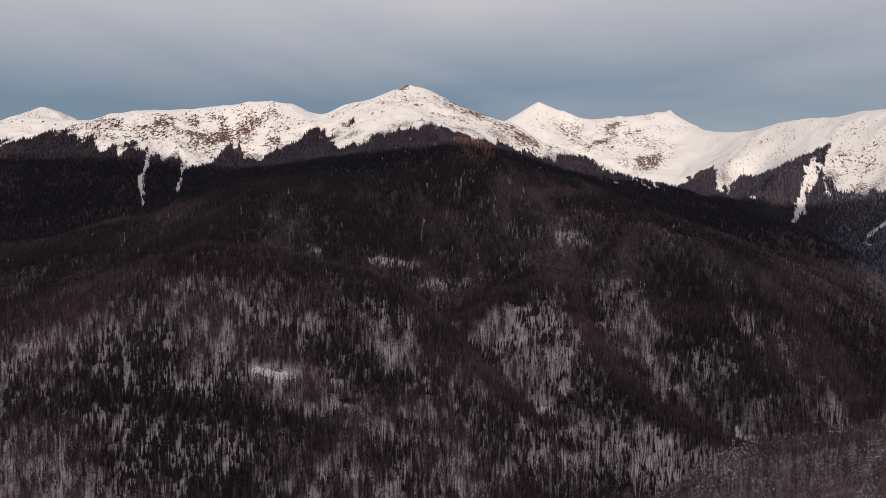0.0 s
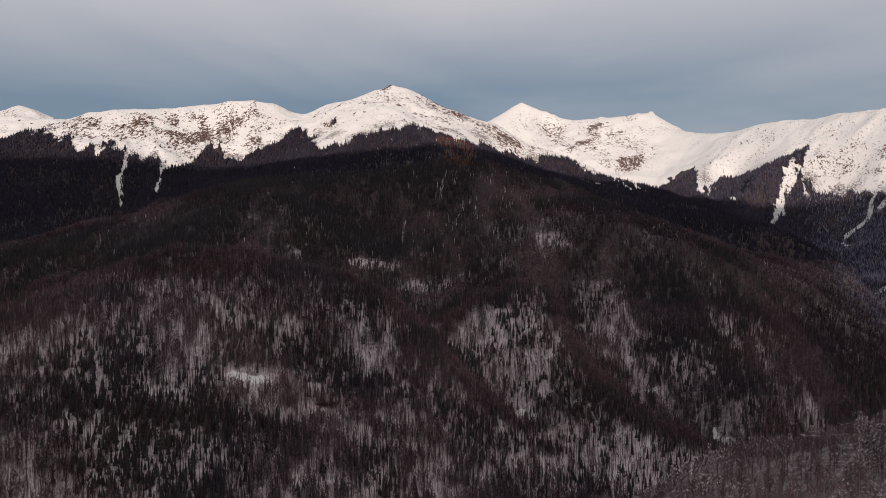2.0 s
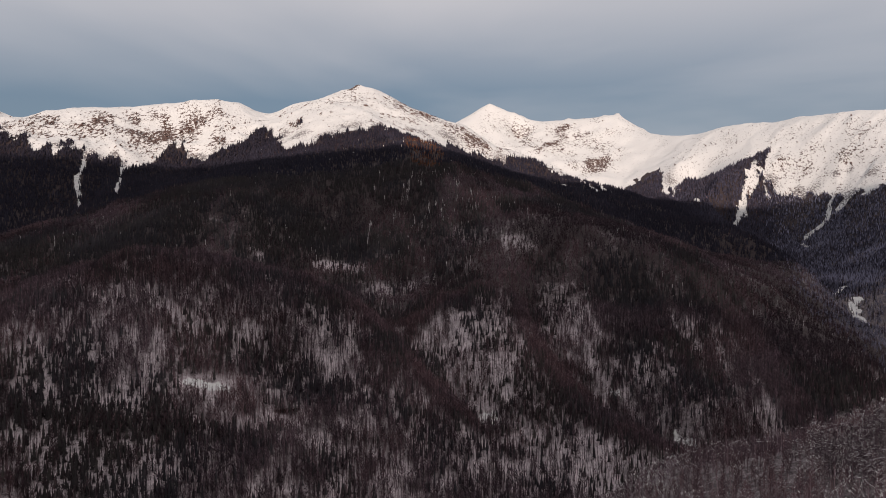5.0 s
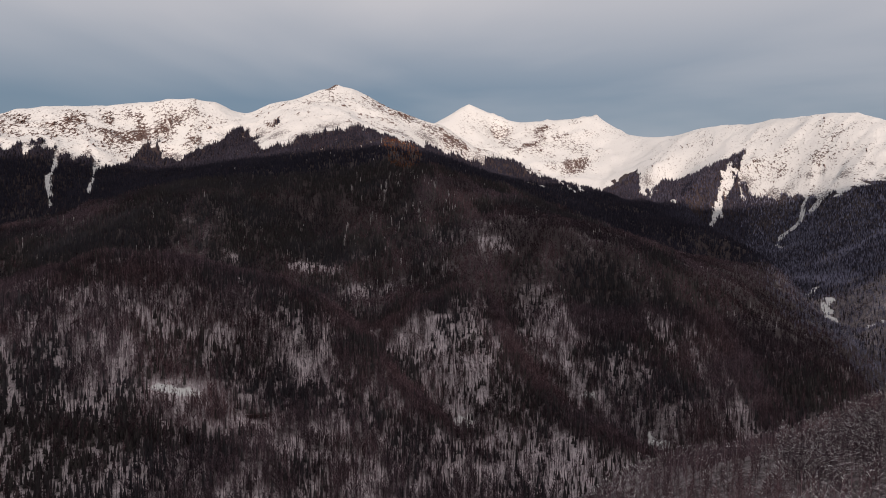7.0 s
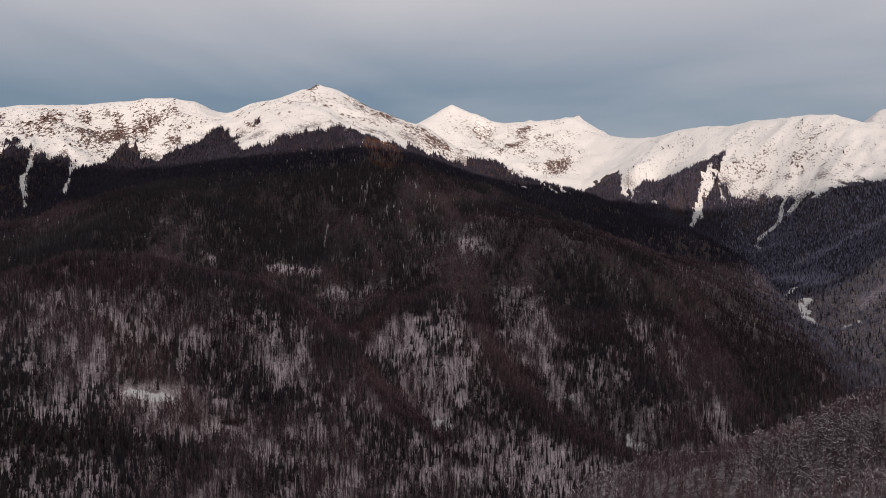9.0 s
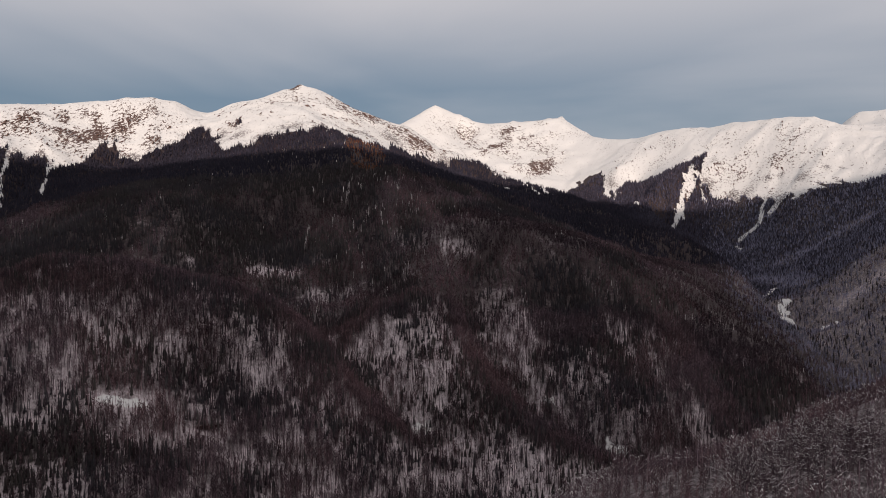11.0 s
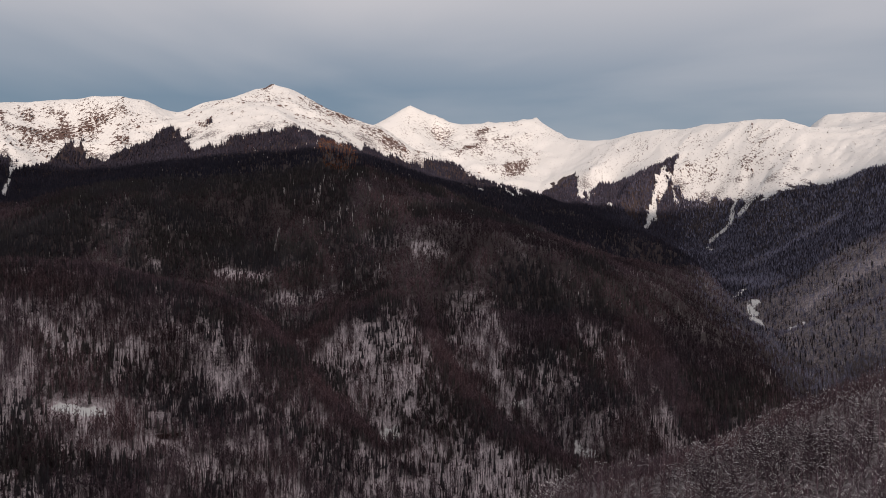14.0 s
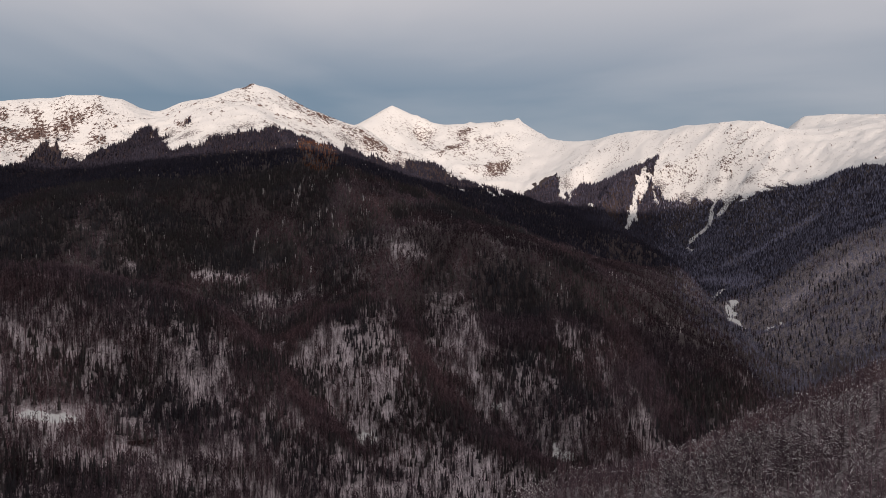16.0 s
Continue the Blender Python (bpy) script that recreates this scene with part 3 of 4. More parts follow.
def lying_snow(x, y):
    """How much of the ground under the trees is white, 0..1."""
    r = np.hypot(x, y)
    o = np.clip(1.2 - 0.75 * crown_cover(x, y), 0, 1)
    o = o * (1 - 0.9 * np.clip((r - 1300) / 300, 0, 1))
    o = np.where((x > 120) & (y < 470), 0.5, o)
    # the eastern flank's whiter floor also imitates the pale haze over it
    o = np.where((x > 780) & (x > 0.5 * y + 150), np.maximum(o, np.where(r < 1700, 0.5, 0.25)), o) + 0.3 * rime_rib(x, y)
    return np.where((x < -450) & (y > 1500), 0.0, o)


# ---- the land, one sheet in rings that widen with distance, cut into its hills and mountains ----
CX, CY = 20.0, 12.0
AZ = np.r_[np.arange(-50, 54, 0.2), np.arange(54, 310, 4.0)]
RAD = np.r_[0.02, 3.0, 12.0, 25.0, np.geomspace(40, 1800, 270), np.arange(1810, 3000, 10.0), np.arange(3000, 4000, 16.0), np.linspace(4000, 4700, 10)]
_a, _r = np.radians(AZ)[:, None], RAD[None, :]
GX, GY = CX + np.sin(_a) * _r, CY + np.cos(_a) * _r
GZ = height(GX, GY)
GW = wooded(GX, GY, GZ)
GO = lying_snow(GX, GY)
# where crags show: x, y, half length, half width, share
CRAGS = [(1290, 2440, 30, 70, .9), (-1000, 2310, 320, 110, .85), (-720, 2350, 190, 100, .9), (-560, 2400, 150, 120, .75), (-1050, 2230, 320, 70, .5), (-280, 2310, 60, 60, .6),
         (70, 2560, 170, 80, .75), (250, 2500, 170, 80, .75), (-146, 2606, 20, 24, 4.0), (-311, 2313, 18, 30, 1.1), (-74, 2233, 50, 22, .8), (40, 2330, 60, 90, 1.0), (124, 2538, 25, 25, 1.0), (183, 2437, 30, 40, .7), (301, 2510, 30, 70, .8), (674, 3720, 60, 70, .8), (765, 3511, 70, 50, .9), (929, 3638, 60, 30, .8), (950, 3275, 85, 65, 1.8), (450, 2430, 170, 70, .7), (960, 3290, 130, 80, .9), (700, 3620, 240, 160, .6), (900, 3550, 200, 140, .6),
         (1520, 2285, 190, 140, .62), (1720, 2380, 160, 100, .12), (1590, 2200, 90, 120, .4), (1480, 2480, 150, 120, .6), (1300, 2800, 180, 180, .5), (1110, 3450, 190, 150, .55), (-1560, 2700, 240, 140, .6), (-200, 2500, 170, 90, .5)]
_crag = np.clip(2.4 * (fractal(GX, GY, 60, 4, 5, 0.65) - 0.22), 0, 1)
GC = 0.36 * _crag
for _x, _y, _p, _q, _s in CRAGS:
    GC = GC + 0.62 * _s * (0.35 + 0.65 * _crag) * np.exp(-(((GX - _x) / _p) ** 2 + ((GY - _y) / _q) ** 2))
GC = np.clip(GC, 0, np.where(np.hypot(GX + 146, GY - 2606) < 40, 2.0, 1.2))
GR = np.clip((GX - 1050) / 200, 0, 1)
# alder scrub: a belt above the wood's edge, and single patches: x, y, half length, half width
SCRUB = [(-943, 2045, 50, 30), (-895, 2087, 30, 40), (-830, 2050, 40, 30), (-814, 2112, 40, 30), (-753, 2097, 45, 30), (-700, 2110, 50, 30), (-640, 2190, 40, 30), (-704, 2281, 16, 24), (-454, 2370, 30, 24), (-357, 2287, 34, 40),
         (-300, 2215, 50, 40), (-200, 2160, 70, 40), (-135, 2210, 60, 40), (94, 2300, 60, 50), (197, 2440, 60, 40), (395, 2420, 80, 40), (513, 2404, 70, 40),
         (1500, 2265, 16, 22), (1530, 2233, 12, 20), (1530, 2125, 20, 40), (1594, 2084, 10, 26), (1616, 2042, 7, 18), (1464, 2145, 26, 50), (1425, 2110, 26, 40), (1437, 2298, 40, 30), (1373, 2440, 30, 40), (1136, 2786, 24, 60)]
_edge = wooded(GX, GY, GZ - 26) - 0.3 * GW
GS = 0.8 * np.clip(_edge, 0, 1) * np.clip(3.2 * (fractal(GX, GY, 70, 3, 191, 0.6) - 0.34), 0, 1)
for _w, _line in GULLIES[:7]:
    GS = np.maximum(GS, 0.35 * np.exp(-(line_distance(GX, GY, _line) / (2.5 * _w)) ** 2))
for _x, _y, _p, _q in SCRUB:
    GS = np.maximum(GS, 0.8 * np.exp(-(((GX - _x) / _p) ** 2 + ((GY - _y) / _q) ** 2)))
GB = np.interp(GX, (-1500, -750, 50, 600, 900, 1200, 1700), (-0.4, -0.35, 0.45, 0.5, 0.3, 0.05, 0.1))      # lean of the rock beds

REGION = {
    "hill": ("near_hill", "near_hill_side"),
    "forest_mountain": ("main_spur", "west_flank", "left_brow", "hollow", "brow_back", "mid_spur", "mid_face", "spur_b", "right_gully", "right_slope", "right_face",
                        "left_face", "left_foot", "east_shoulder", "east_hollow", "west_points"),
    "snow_mountain": ("snow_ridge", "snow_face", "west_slope"),
    "far_mountain": ("far_ridge", "summit_gap", "cirque", "cirque_face", "east_face", "east_spur"),
    "right_mountain": ("right_crest", "right_slope_a", "right_spur", "right_low"),
    "summit": ("east_summit",),
    "northwest": ("northwest_peak",),
}
TAGS = {
    "hill": ("hill", "near wooded hillside with thin snow among bare trees", "hill"),
    "forest_mountain": ("mountain", "dark mountain spur covered in bare and evergreen winter forest", "mountain"),
    "snow_mountain": ("mountain", "sunlit snow-covered mountain with scattered brown rock", "mountain"),
    "far_mountain": ("mountain", "distant white mountain range with a sharp pointed summit", "mountain"),
    "right_mountain": ("mountain", "forested mountain flank above the narrow valley", "mountain"),
    "summit": ("mountain", "smooth rounded snow summit behind the range", "mountain"),
    "northwest": ("mountain", "distant snowy peak behind the long ridge", "mountain"),
}
_code = {k: i + 1 for i, k in enumerate(REGION)}
_own = np.zeros(_n, int)
for key, names in REGION.items():
    for i, o in enumerate(owner):
        if o in names:
            _own[i] = _code[key]
_best, _lab = np.full(GX.shape, 1e9), np.zeros(GX.shape, int)
for i in range(_n):
    dd = np.hypot(GX - skeleton[i, 0], GY - skeleton[i, 1])
    near = dd < _best
    _best[near], _lab[near] = dd[near], _own[i]


def mesh_from(name, verts, faces, mats, index=None, smooth=False):
    """A mesh out of arrays; faces all with the same number of corners."""
    me = bpy.data.meshes.new(name)
    k = faces.shape[1]
    me.vertices.add(len(verts)); me.loops.add(faces.size); me.polygons.add(len(faces))
    me.vertices.foreach_set("co", np.ascontiguousarray(verts, np.float32).ravel())
    me.loops.foreach_set("vertex_index", np.ascontiguousarray(faces, np.int32).ravel())
    me.polygons.foreach_set("loop_start", np.arange(0, faces.size, k, dtype=np.int32))
    me.polygons.foreach_set("loop_total", np.full(len(faces), k, np.int32))
    for m in mats:
        me.materials.append(m)
    if index is not None:
        me.polygons.foreach_set("material_index", np.ascontiguousarray(index, np.int32))
    me.polygons.foreach_set("use_smooth", np.full(len(faces), smooth))
    me.update(calc_edges=True)
    return me


def build_land():
    na, nr = GX.shape
    ids = np.arange(na * nr).reshape(na, nr)
    nxt = np.roll(ids, -1, axis=0)
    quads = np.stack([ids[:, :-1], ids[:, 1:], nxt[:, 1:], nxt[:, :-1]], -1).reshape(-1, 4)[:, ::-1]
    lab = _lab[:, :-1].ravel()
    co = np.stack([GX, GY, GZ], -1).reshape(-1, 3)
    wood, crag, opening = GW.ravel(), GC.ravel(), GO.ravel()
    for key in ("ground", *REGION):
        q = quads[lab == (0 if key == "ground" else _code[key])]
        used, inv = np.unique(q, return_inverse=True)
        name, label, cat = ("ground", "snow-dusted valley ground between the mountains", "ground") if key == "ground" else TAGS[key]
        me = mesh_from(name, co[used], inv.reshape(-1, 4), [GROUND], None, True)
        for att, val in (("wood", wood), ("crag", crag), ("open", opening), ("beds", GB.ravel()), ("brush", GS.ravel()), ("ribbed", GR.ravel())):
            a = me.attributes.new(att, "FLOAT", "POINT")
            a.data.foreach_set("value", val[used].astype(np.float32))
        tagged(new(name, me), label, cat, kind="structure" if key == "ground" else "")


build_land()


# ---- rock outcrops standing out of the snow ----
ROCK_LEAN_X = (-1500, -450, -300, -100, 100, 600, 950, 1150, 1400, 1800)
ROCK_LEAN = (-42, -50, -45, 15, 34, 34, 12, 55, 72, 80)         # degrees: how the beds lean along the range


def grid_value(field, x, y):
    az = (np.degrees(np.arctan2(x - CX, y - CY)) + 50) / 0.2
    i = np.clip(np.round(az).astype(int), 0, 519)
    return field[i, np.clip(np.searchsorted(RAD, np.hypot(x - CX, y - CY)), 0, len(RAD) - 1)]


STRETCH = np.array((1.15, 0.9, 0.8))


def outcrop(dice):
    """A broken block, longer than it is thick: two uneven rings and a top."""
    v, f, k = [], [], 6
    for level, wide in ((-0.45, 1.0), (0.25, 0.78)):
        for i in range(k):
            a = 2 * math.pi * i / k
            v.append((math.cos(a) * wide * dice.uniform(0.6, 1.1), math.sin(a) * 0.5 * wide * dice.uniform(0.6, 1.1), 0.5 * (level + dice.uniform(-0.15, 0.15))))
    v.append((dice.uniform(-0.3, 0.3), dice.uniform(-0.15, 0.15), 0.28))
    for i in range(k):
        j = (i + 1) % k
        f += [(i, j, k + j), (i, k + j, k + i), (k + i, k + j, 2 * k)]
    return np.array(v, float), np.array(f, int)


def build_outcrops():
    dice = np.random.default_rng(23)
    shapes = [outcrop(dice) for _ in range(7)]
    V, F, base = [], [], 0
    for r0, r1, n in ((2050, 2500, 17000), (2500, 3000, 14000), (3000, 3850, 15000)):
        r = np.sqrt(dice.random(n) * (r1 * r1 - r0 * r0) + r0 * r0)
        a = np.radians(-45 + dice.random(n) * 94)
        x, y = CX + np.sin(a) * r, CY + np.cos(a) * r
        crag = grid_value(GC, x, y) + 0.10 * np.clip((x - 1100) / 150, 0, 1) + 1.1 * (fractal(x, y, 30, 3, 201, 0.6) - 0.5)
        ok = (dice.random(n) < np.clip(1.9 * (crag - np.where(x > 1100, 0.44, 0.36)), 0, 1) ** 1.5) & (grid_value(GW, x, y) < 0.15)
        for key in ("far_ridge", "east_summit", "snow_ridge", "northwest_peak"):
            ok &= line_distance(x, y, CREST[key]) > (75 if key == "far_ridge" else 38)
        x, y, crag = x[ok], y[ok], crag[ok]
        z = height(x, y)
        lean = np.radians(np.interp(x, ROCK_LEAN_X, ROCK_LEAN) + dice.normal(0, 14, len(x)))
        size = np.clip(np.exp(dice.normal(1.0, 0.55, len(x))) * (0.7 + 0.7 * crag) * np.where(x > 1100, 0.75, 1.0), 1.2, 11.0)
        for i in range(len(x)):
            v, f = shapes[i % 7]
            c, q = math.cos(lean[i]), math.sin(lean[i])
            p = v * size[i] * STRETCH
            V.append(np.stack([p[:, 0] * c + p[:, 2] * q + x[i], p[:, 1] + y[i] - 0.15 * size[i], p[:, 2] * c - p[:, 0] * q + z[i]], -1))
            F.append(f + base)
            base += len(v)
    me = mesh_from("rock_outcrops", np.concatenate(V), np.concatenate(F), [ROCK])
    tagged(new("rock_outcrops", me), "brown rock outcrops breaking through the mountain snow", "rocks", kind="stuff")


build_outcrops()


# ---- trees ----
rng = np.random.default_rng(7)


def strip(a, b, w0, w1, spin):
    """A thin twig: a tapering three-cornered blade from a to b."""
    d = b - a
    side = np.cross(d, (math.cos(spin), math.sin(spin), 0.3))
    side = side / (np.linalg.norm(side) + 1e-9)
    return [a - side * w0 / 2, a + side * w0 / 2, b], [(0, 1, 2)]


def tube(points, radii, sides):
    """A tapering limb through the points."""
    vs, fs = [], []
    for i, (p, r) in enumerate(zip(points, radii)):
        for k in range(sides):
            a = 2 * math.pi * k / sides
            vs.append(np.array([p[0] + r * math.cos(a), p[1] + r * math.sin(a), p[2]]))
    for i in range(len(points) - 1):
        for k in range(sides):
            a, b = i * sides + k, i * sides + (k + 1) % sides
            c, d = a + sides, b + sides
            fs += [(a, b, d), (a, d, c)]
    return vs, fs


class Shape:
    """Collects triangles with a material slot each."""
    def __init__(self):
        self.v, self.f, self.m = [], [], []

    def add(self, vf, mat):
        n = len(self.v)
        self.v += list(vf[0])
        self.f += [tuple(i + n for i in t) for t in vf[1]]
        self.m += [mat] * len(vf[1])

    def arrays(self):
        return np.array(self.v, float), np.array(self.f, int), np.array(self.m, int)


def bare_tree(h, spread, twigs, width, snow=0, tuft=0.7, stem=0.024, low=0.32, bends=2):
    """A leafless broadleaf tree: trunk (slot 0), rising twigs (slot 1), snow tufts on them (slot 2)."""
    s = Shape()
    lean = rng.normal(0, 0.03 * h, 2)
    top = np.array([lean[0], lean[1], h * 0.93])
    spine = [np.array([0, 0, -1.5]), np.array([lean[0] * .4, lean[1] * .4, h * .45]), top]
    girth = [stem * h, 0.7 * stem * h, 0.2 * stem * h]
    if bends == 2:
        s.add(tube(spine, girth, 3), 0)
    else:                                   # far off: a trunk of two crossing blades
        a = rng.random() * 3.14
        for k in (a, a + 1.57):
            s.add(strip(spine[0], spine[2], 2 * girth[0], 0, k), 0)
    ends = []
    for i in range(twigs):
        u = low + (0.94 - low) * (i + rng.random()) / twigs
        a = rng.random() * 6.283
        base = np.array([lean[0] * u, lean[1] * u, h * u])
        reach = spread * (1.15 - 0.75 * abs(u - 0.55) / 0.45) * rng.uniform(0.6, 1.1)
        tip = base + np.array([math.cos(a) * reach, math.sin(a) * reach, rng.uniform(0.12, 0.32) * h * (1.25 - u)])
        tip[2] = min(tip[2], h * 1.02)
        s.add(strip(base, tip, width * rng.uniform(0.7, 1.3), 0, rng.random() * 6.28), 1)
        ends.append((base, tip))
    laden = rng.permutation(len(ends))[:max(2, len(ends) // 2)]      # the snow lies on some limbs only
    for i in range(snow):
        b, t = ends[laden[rng.integers(len(laden))]]
        p = b + (t - b) * rng.uniform(0.45, 1.0) + np.array([0, 0, 0.15])
        r = tuft * rng.uniform(0.4, 1.4)
        d = t - b
        d = d / np.linalg.norm(d) * r * rng.uniform(1.3, 2.6)
        w = np.array([-d[1], d[0], 0.0])
        w = w / (np.linalg.norm(w) + 1e-9) * r * 0.55
        s.add(([p - d * 0.6, p + w, p + d * 0.6, p - w, p + np.array([0, 0, 0.3 * r])], [(0, 4, 1), (1, 4, 2), (2, 4, 3), (3, 4, 0)]), 2)
    return s.arrays()


def fir_tree(h, r, tiers, sides):
    """A narrow evergreen in ragged tiers (slot 3) on a short trunk (slot 0)."""
    s = Shape()
    if sides > 5:
        s.add(tube([np.array([0, 0, -1.5]), np.array([0, 0, h * 0.3])], (0.018 * h, 0.012 * h), 3), 0)
    for t in range(tiers):
        lo, hi = 0.10 + 0.78 * t / tiers, min(1.0, 0.10 + 0.78 * (t + 1.75) / tiers)
        if t == tiers - 1:
            hi = 1.0
        rad = r * (1 - 0.86 * t / tiers)
        spin = rng.random() * 6.28
        ring = [np.array([rad * rng.uniform(.6, 1.2) * math.cos(spin + 6.283 * k / sides), rad * rng.uniform(.6, 1.2) * math.sin(spin + 6.283 * k / sides),
                          h * lo + rng.uniform(-.03, .03) * h]) for k in range(sides)]
        s.add((ring + [np.array([0, 0, h * hi])], [(k, (k + 1) % sides, sides) for k in range(sides)]), 3)
    return s.arrays()


def scatter(name, shapes, kind, x, y, z, size, tone, label, category):
    """All trees of a stretch in one mesh: kind picks the shape of each."""
    V, F, M, T, base = [], [], [], [], 0
    for k, (v, f, m) in enumerate(shapes):
        pick = np.where(kind == k)[0]
        if not len(pick):
            continue
        a = rng.random(len(pick)) * 2 * np.pi
        c, s, q = np.cos(a)[:, None], np.sin(a)[:, None], size[pick][:, None]
        wide = q * rng.uniform(0.85, 1.15, len(pick))[:, None]
        vx = (v[None, :, 0] * c - v[None, :, 1] * s) * wide + x[pick][:, None]
        vy = (v[None, :, 0] * s + v[None, :, 1] * c) * wide + y[pick][:, None]
        vz = v[None, :, 2] * q + z[pick][:, None]
        V.append(np.stack([vx, vy, vz], -1).reshape(-1, 3))
        F.append((f[None] + (np.arange(len(pick)) * len(v))[:, None, None] + base).reshape(-1, 3))
        M.append(np.tile(m, len(pick)))
        T.append(np.repeat(tone[pick], len(v)))
        base += len(pick) * len(v)
    me = mesh_from(name, np.concatenate(V), np.concatenate(F), [BARK, TWIG, SNOW, NEEDLE, RUSSET, FROST_HAZE, HAZED_FIR], np.concatenate(M))
    me.attributes.new("tone", "FLOAT", "POINT").data.foreach_set("value", np.concatenate(T).astype(np.float32))
    return tagged(new(name, me), label, category, kind="stuff")


_tan = (GZ - 10.0) / RAD[None, :]
HORIZON = np.maximum.accumulate(_tan, axis=1)


def on_view_side(x, y, z, tall):
    """True where a tree would rise over the land between it and the lookout."""
    az = (np.degrees(np.arctan2(x - CX, y - CY)) + 50) / 0.2
    r = np.hypot(x - CX, y - CY)
    i = np.clip(az.astype(int), 0, 519)
    j = np.clip(np.searchsorted(RAD, r) - 2, 0, len(RAD) - 1)
    return (z + tall - 10.0) / r >= HORIZON[i, j] - 0.002


def grid_height(x, y):
    """Height of the built sheet, between its points."""
    az = (np.degrees(np.arctan2(x - CX, y - CY)) + 50) / 0.2
    r = np.hypot(x - CX, y - CY)
    i = np.clip(az.astype(int), 0, 518)
    j = np.clip(np.searchsorted(RAD, r) - 1, 0, len(RAD) - 2)
    u, v = np.clip(az - i, 0, 1), (r - RAD[j]) / (RAD[j + 1] - RAD[j])
    return (GZ[i, j] * (1 - u) + GZ[i + 1, j] * u) * (1 - v) + (GZ[i, j + 1] * (1 - u) + GZ[i + 1, j + 1] * u) * v


def tree_tones(x, y, green):
    """0 dark to 1 pale for each tree: stands differ, and a few single trunks stand out pale."""
    t = 0.20 + 0.9 * (fractal(x, y, 110, 3, 101) - 0.5) + rng.normal(0, 0.06, len(x)) + (0.2 + 0.15 * beyond(x, y)) * crest_belt(x, y) + 0.9 * beyond(x, y) * rills(x, y)
    pale = rng.random(len(x)) < np.where(beyond(x, y) > 0.5, 0.04, 0.30)
    return np.clip(t - 0.25 * green + np.where(pale, rng.uniform(0.2, 0.7, len(x)), 0.0), 0, 1)


def sow(r0, r1, per_hectare, a0=-45.0, a1=49.0):
    area = math.pi * (r1 * r1 - r0 * r0) * (a1 - a0) / 360
    n = int(area * per_hectare / 1e4)
    r = np.sqrt(rng.random(n) * (r1 * r1 - r0 * r0) + r0 * r0)
    a = np.radians(a0 + rng.random(n) * (a1 - a0))
    x, y = CX + np.sin(a) * r, CY + np.cos(a) * r
    return x, y, grid_height(x, y)


def region_at(x, y):
    az = (np.degrees(np.arctan2(x - CX, y - CY)) + 50) / 0.2
    return _lab[np.clip(az.astype(int), 0, 519), np.clip(np.searchsorted(RAD, np.hypot(x - CX, y - CY)) - 1, 0, len(RAD) - 1)]


NEAR_SNOWY = [bare_tree(rng.uniform(10, 15), rng.uniform(2.6, 3.6), 30, 0.24, k, 0.35, 0.012, 0.14) for k in (1, 2, 3, 5, 8, 12, 20, 34)] + [fir_tree(15, 1.9, 5, 7) for _ in range(2)]
BUSHY = [bare_tree(rng.uniform(10, 14.5), rng.uniform(2.0, 3.0), 11, 0.68, stem=0.017, low=0.18, bends=1) for _ in range(8)]
SLIM = [bare_tree(rng.uniform(9, 14), rng.uniform(0.8, 1.5), 7, 0.40, stem=0.021, low=0.3, bends=1) for _ in range(8)]
MID = BUSHY + SLIM + [fir_tree(rng.uniform(8, 15), rng.uniform(1.5, 2.4), 4, 5) for _ in range(8)]
BACK = [bare_tree(rng.uniform(10, 14), rng.uniform(2.6, 3.6), 9, 1.5, stem=0.014, low=0.12, bends=1) for _ in range(8)] + [fir_tree(rng.uniform(11, 17), rng.uniform(1.8, 2.6), 3, 5) for _ in range(6)]
FAR = [fir_tree(rng.uniform(9, 15), rng.uniform(2.2, 3.2), 2, 3) for _ in range(6)] + [bare_tree(rng.uniform(8, 11), 2.6, 5, 1.5, stem=0.012, bends=1) for _ in range(4)]


def recoloured(shapes, old, fresh):
    return [(v, f, np.where(m == old, fresh, m)) for v, f, m in shapes]


GROVE = (222.0, 300.0, 300.0, 368.0)        # the stretch of the near hill whose trees stand as things of their own


def frost_haze_share(x, y):
    """Rime on the trees of the cold valley flank, most of all along its ribs; its bluish colour also carries the valley
    haze.
    """
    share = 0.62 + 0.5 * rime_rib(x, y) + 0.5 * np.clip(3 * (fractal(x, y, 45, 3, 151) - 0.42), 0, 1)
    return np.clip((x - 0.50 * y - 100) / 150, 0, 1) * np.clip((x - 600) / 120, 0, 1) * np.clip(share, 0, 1)


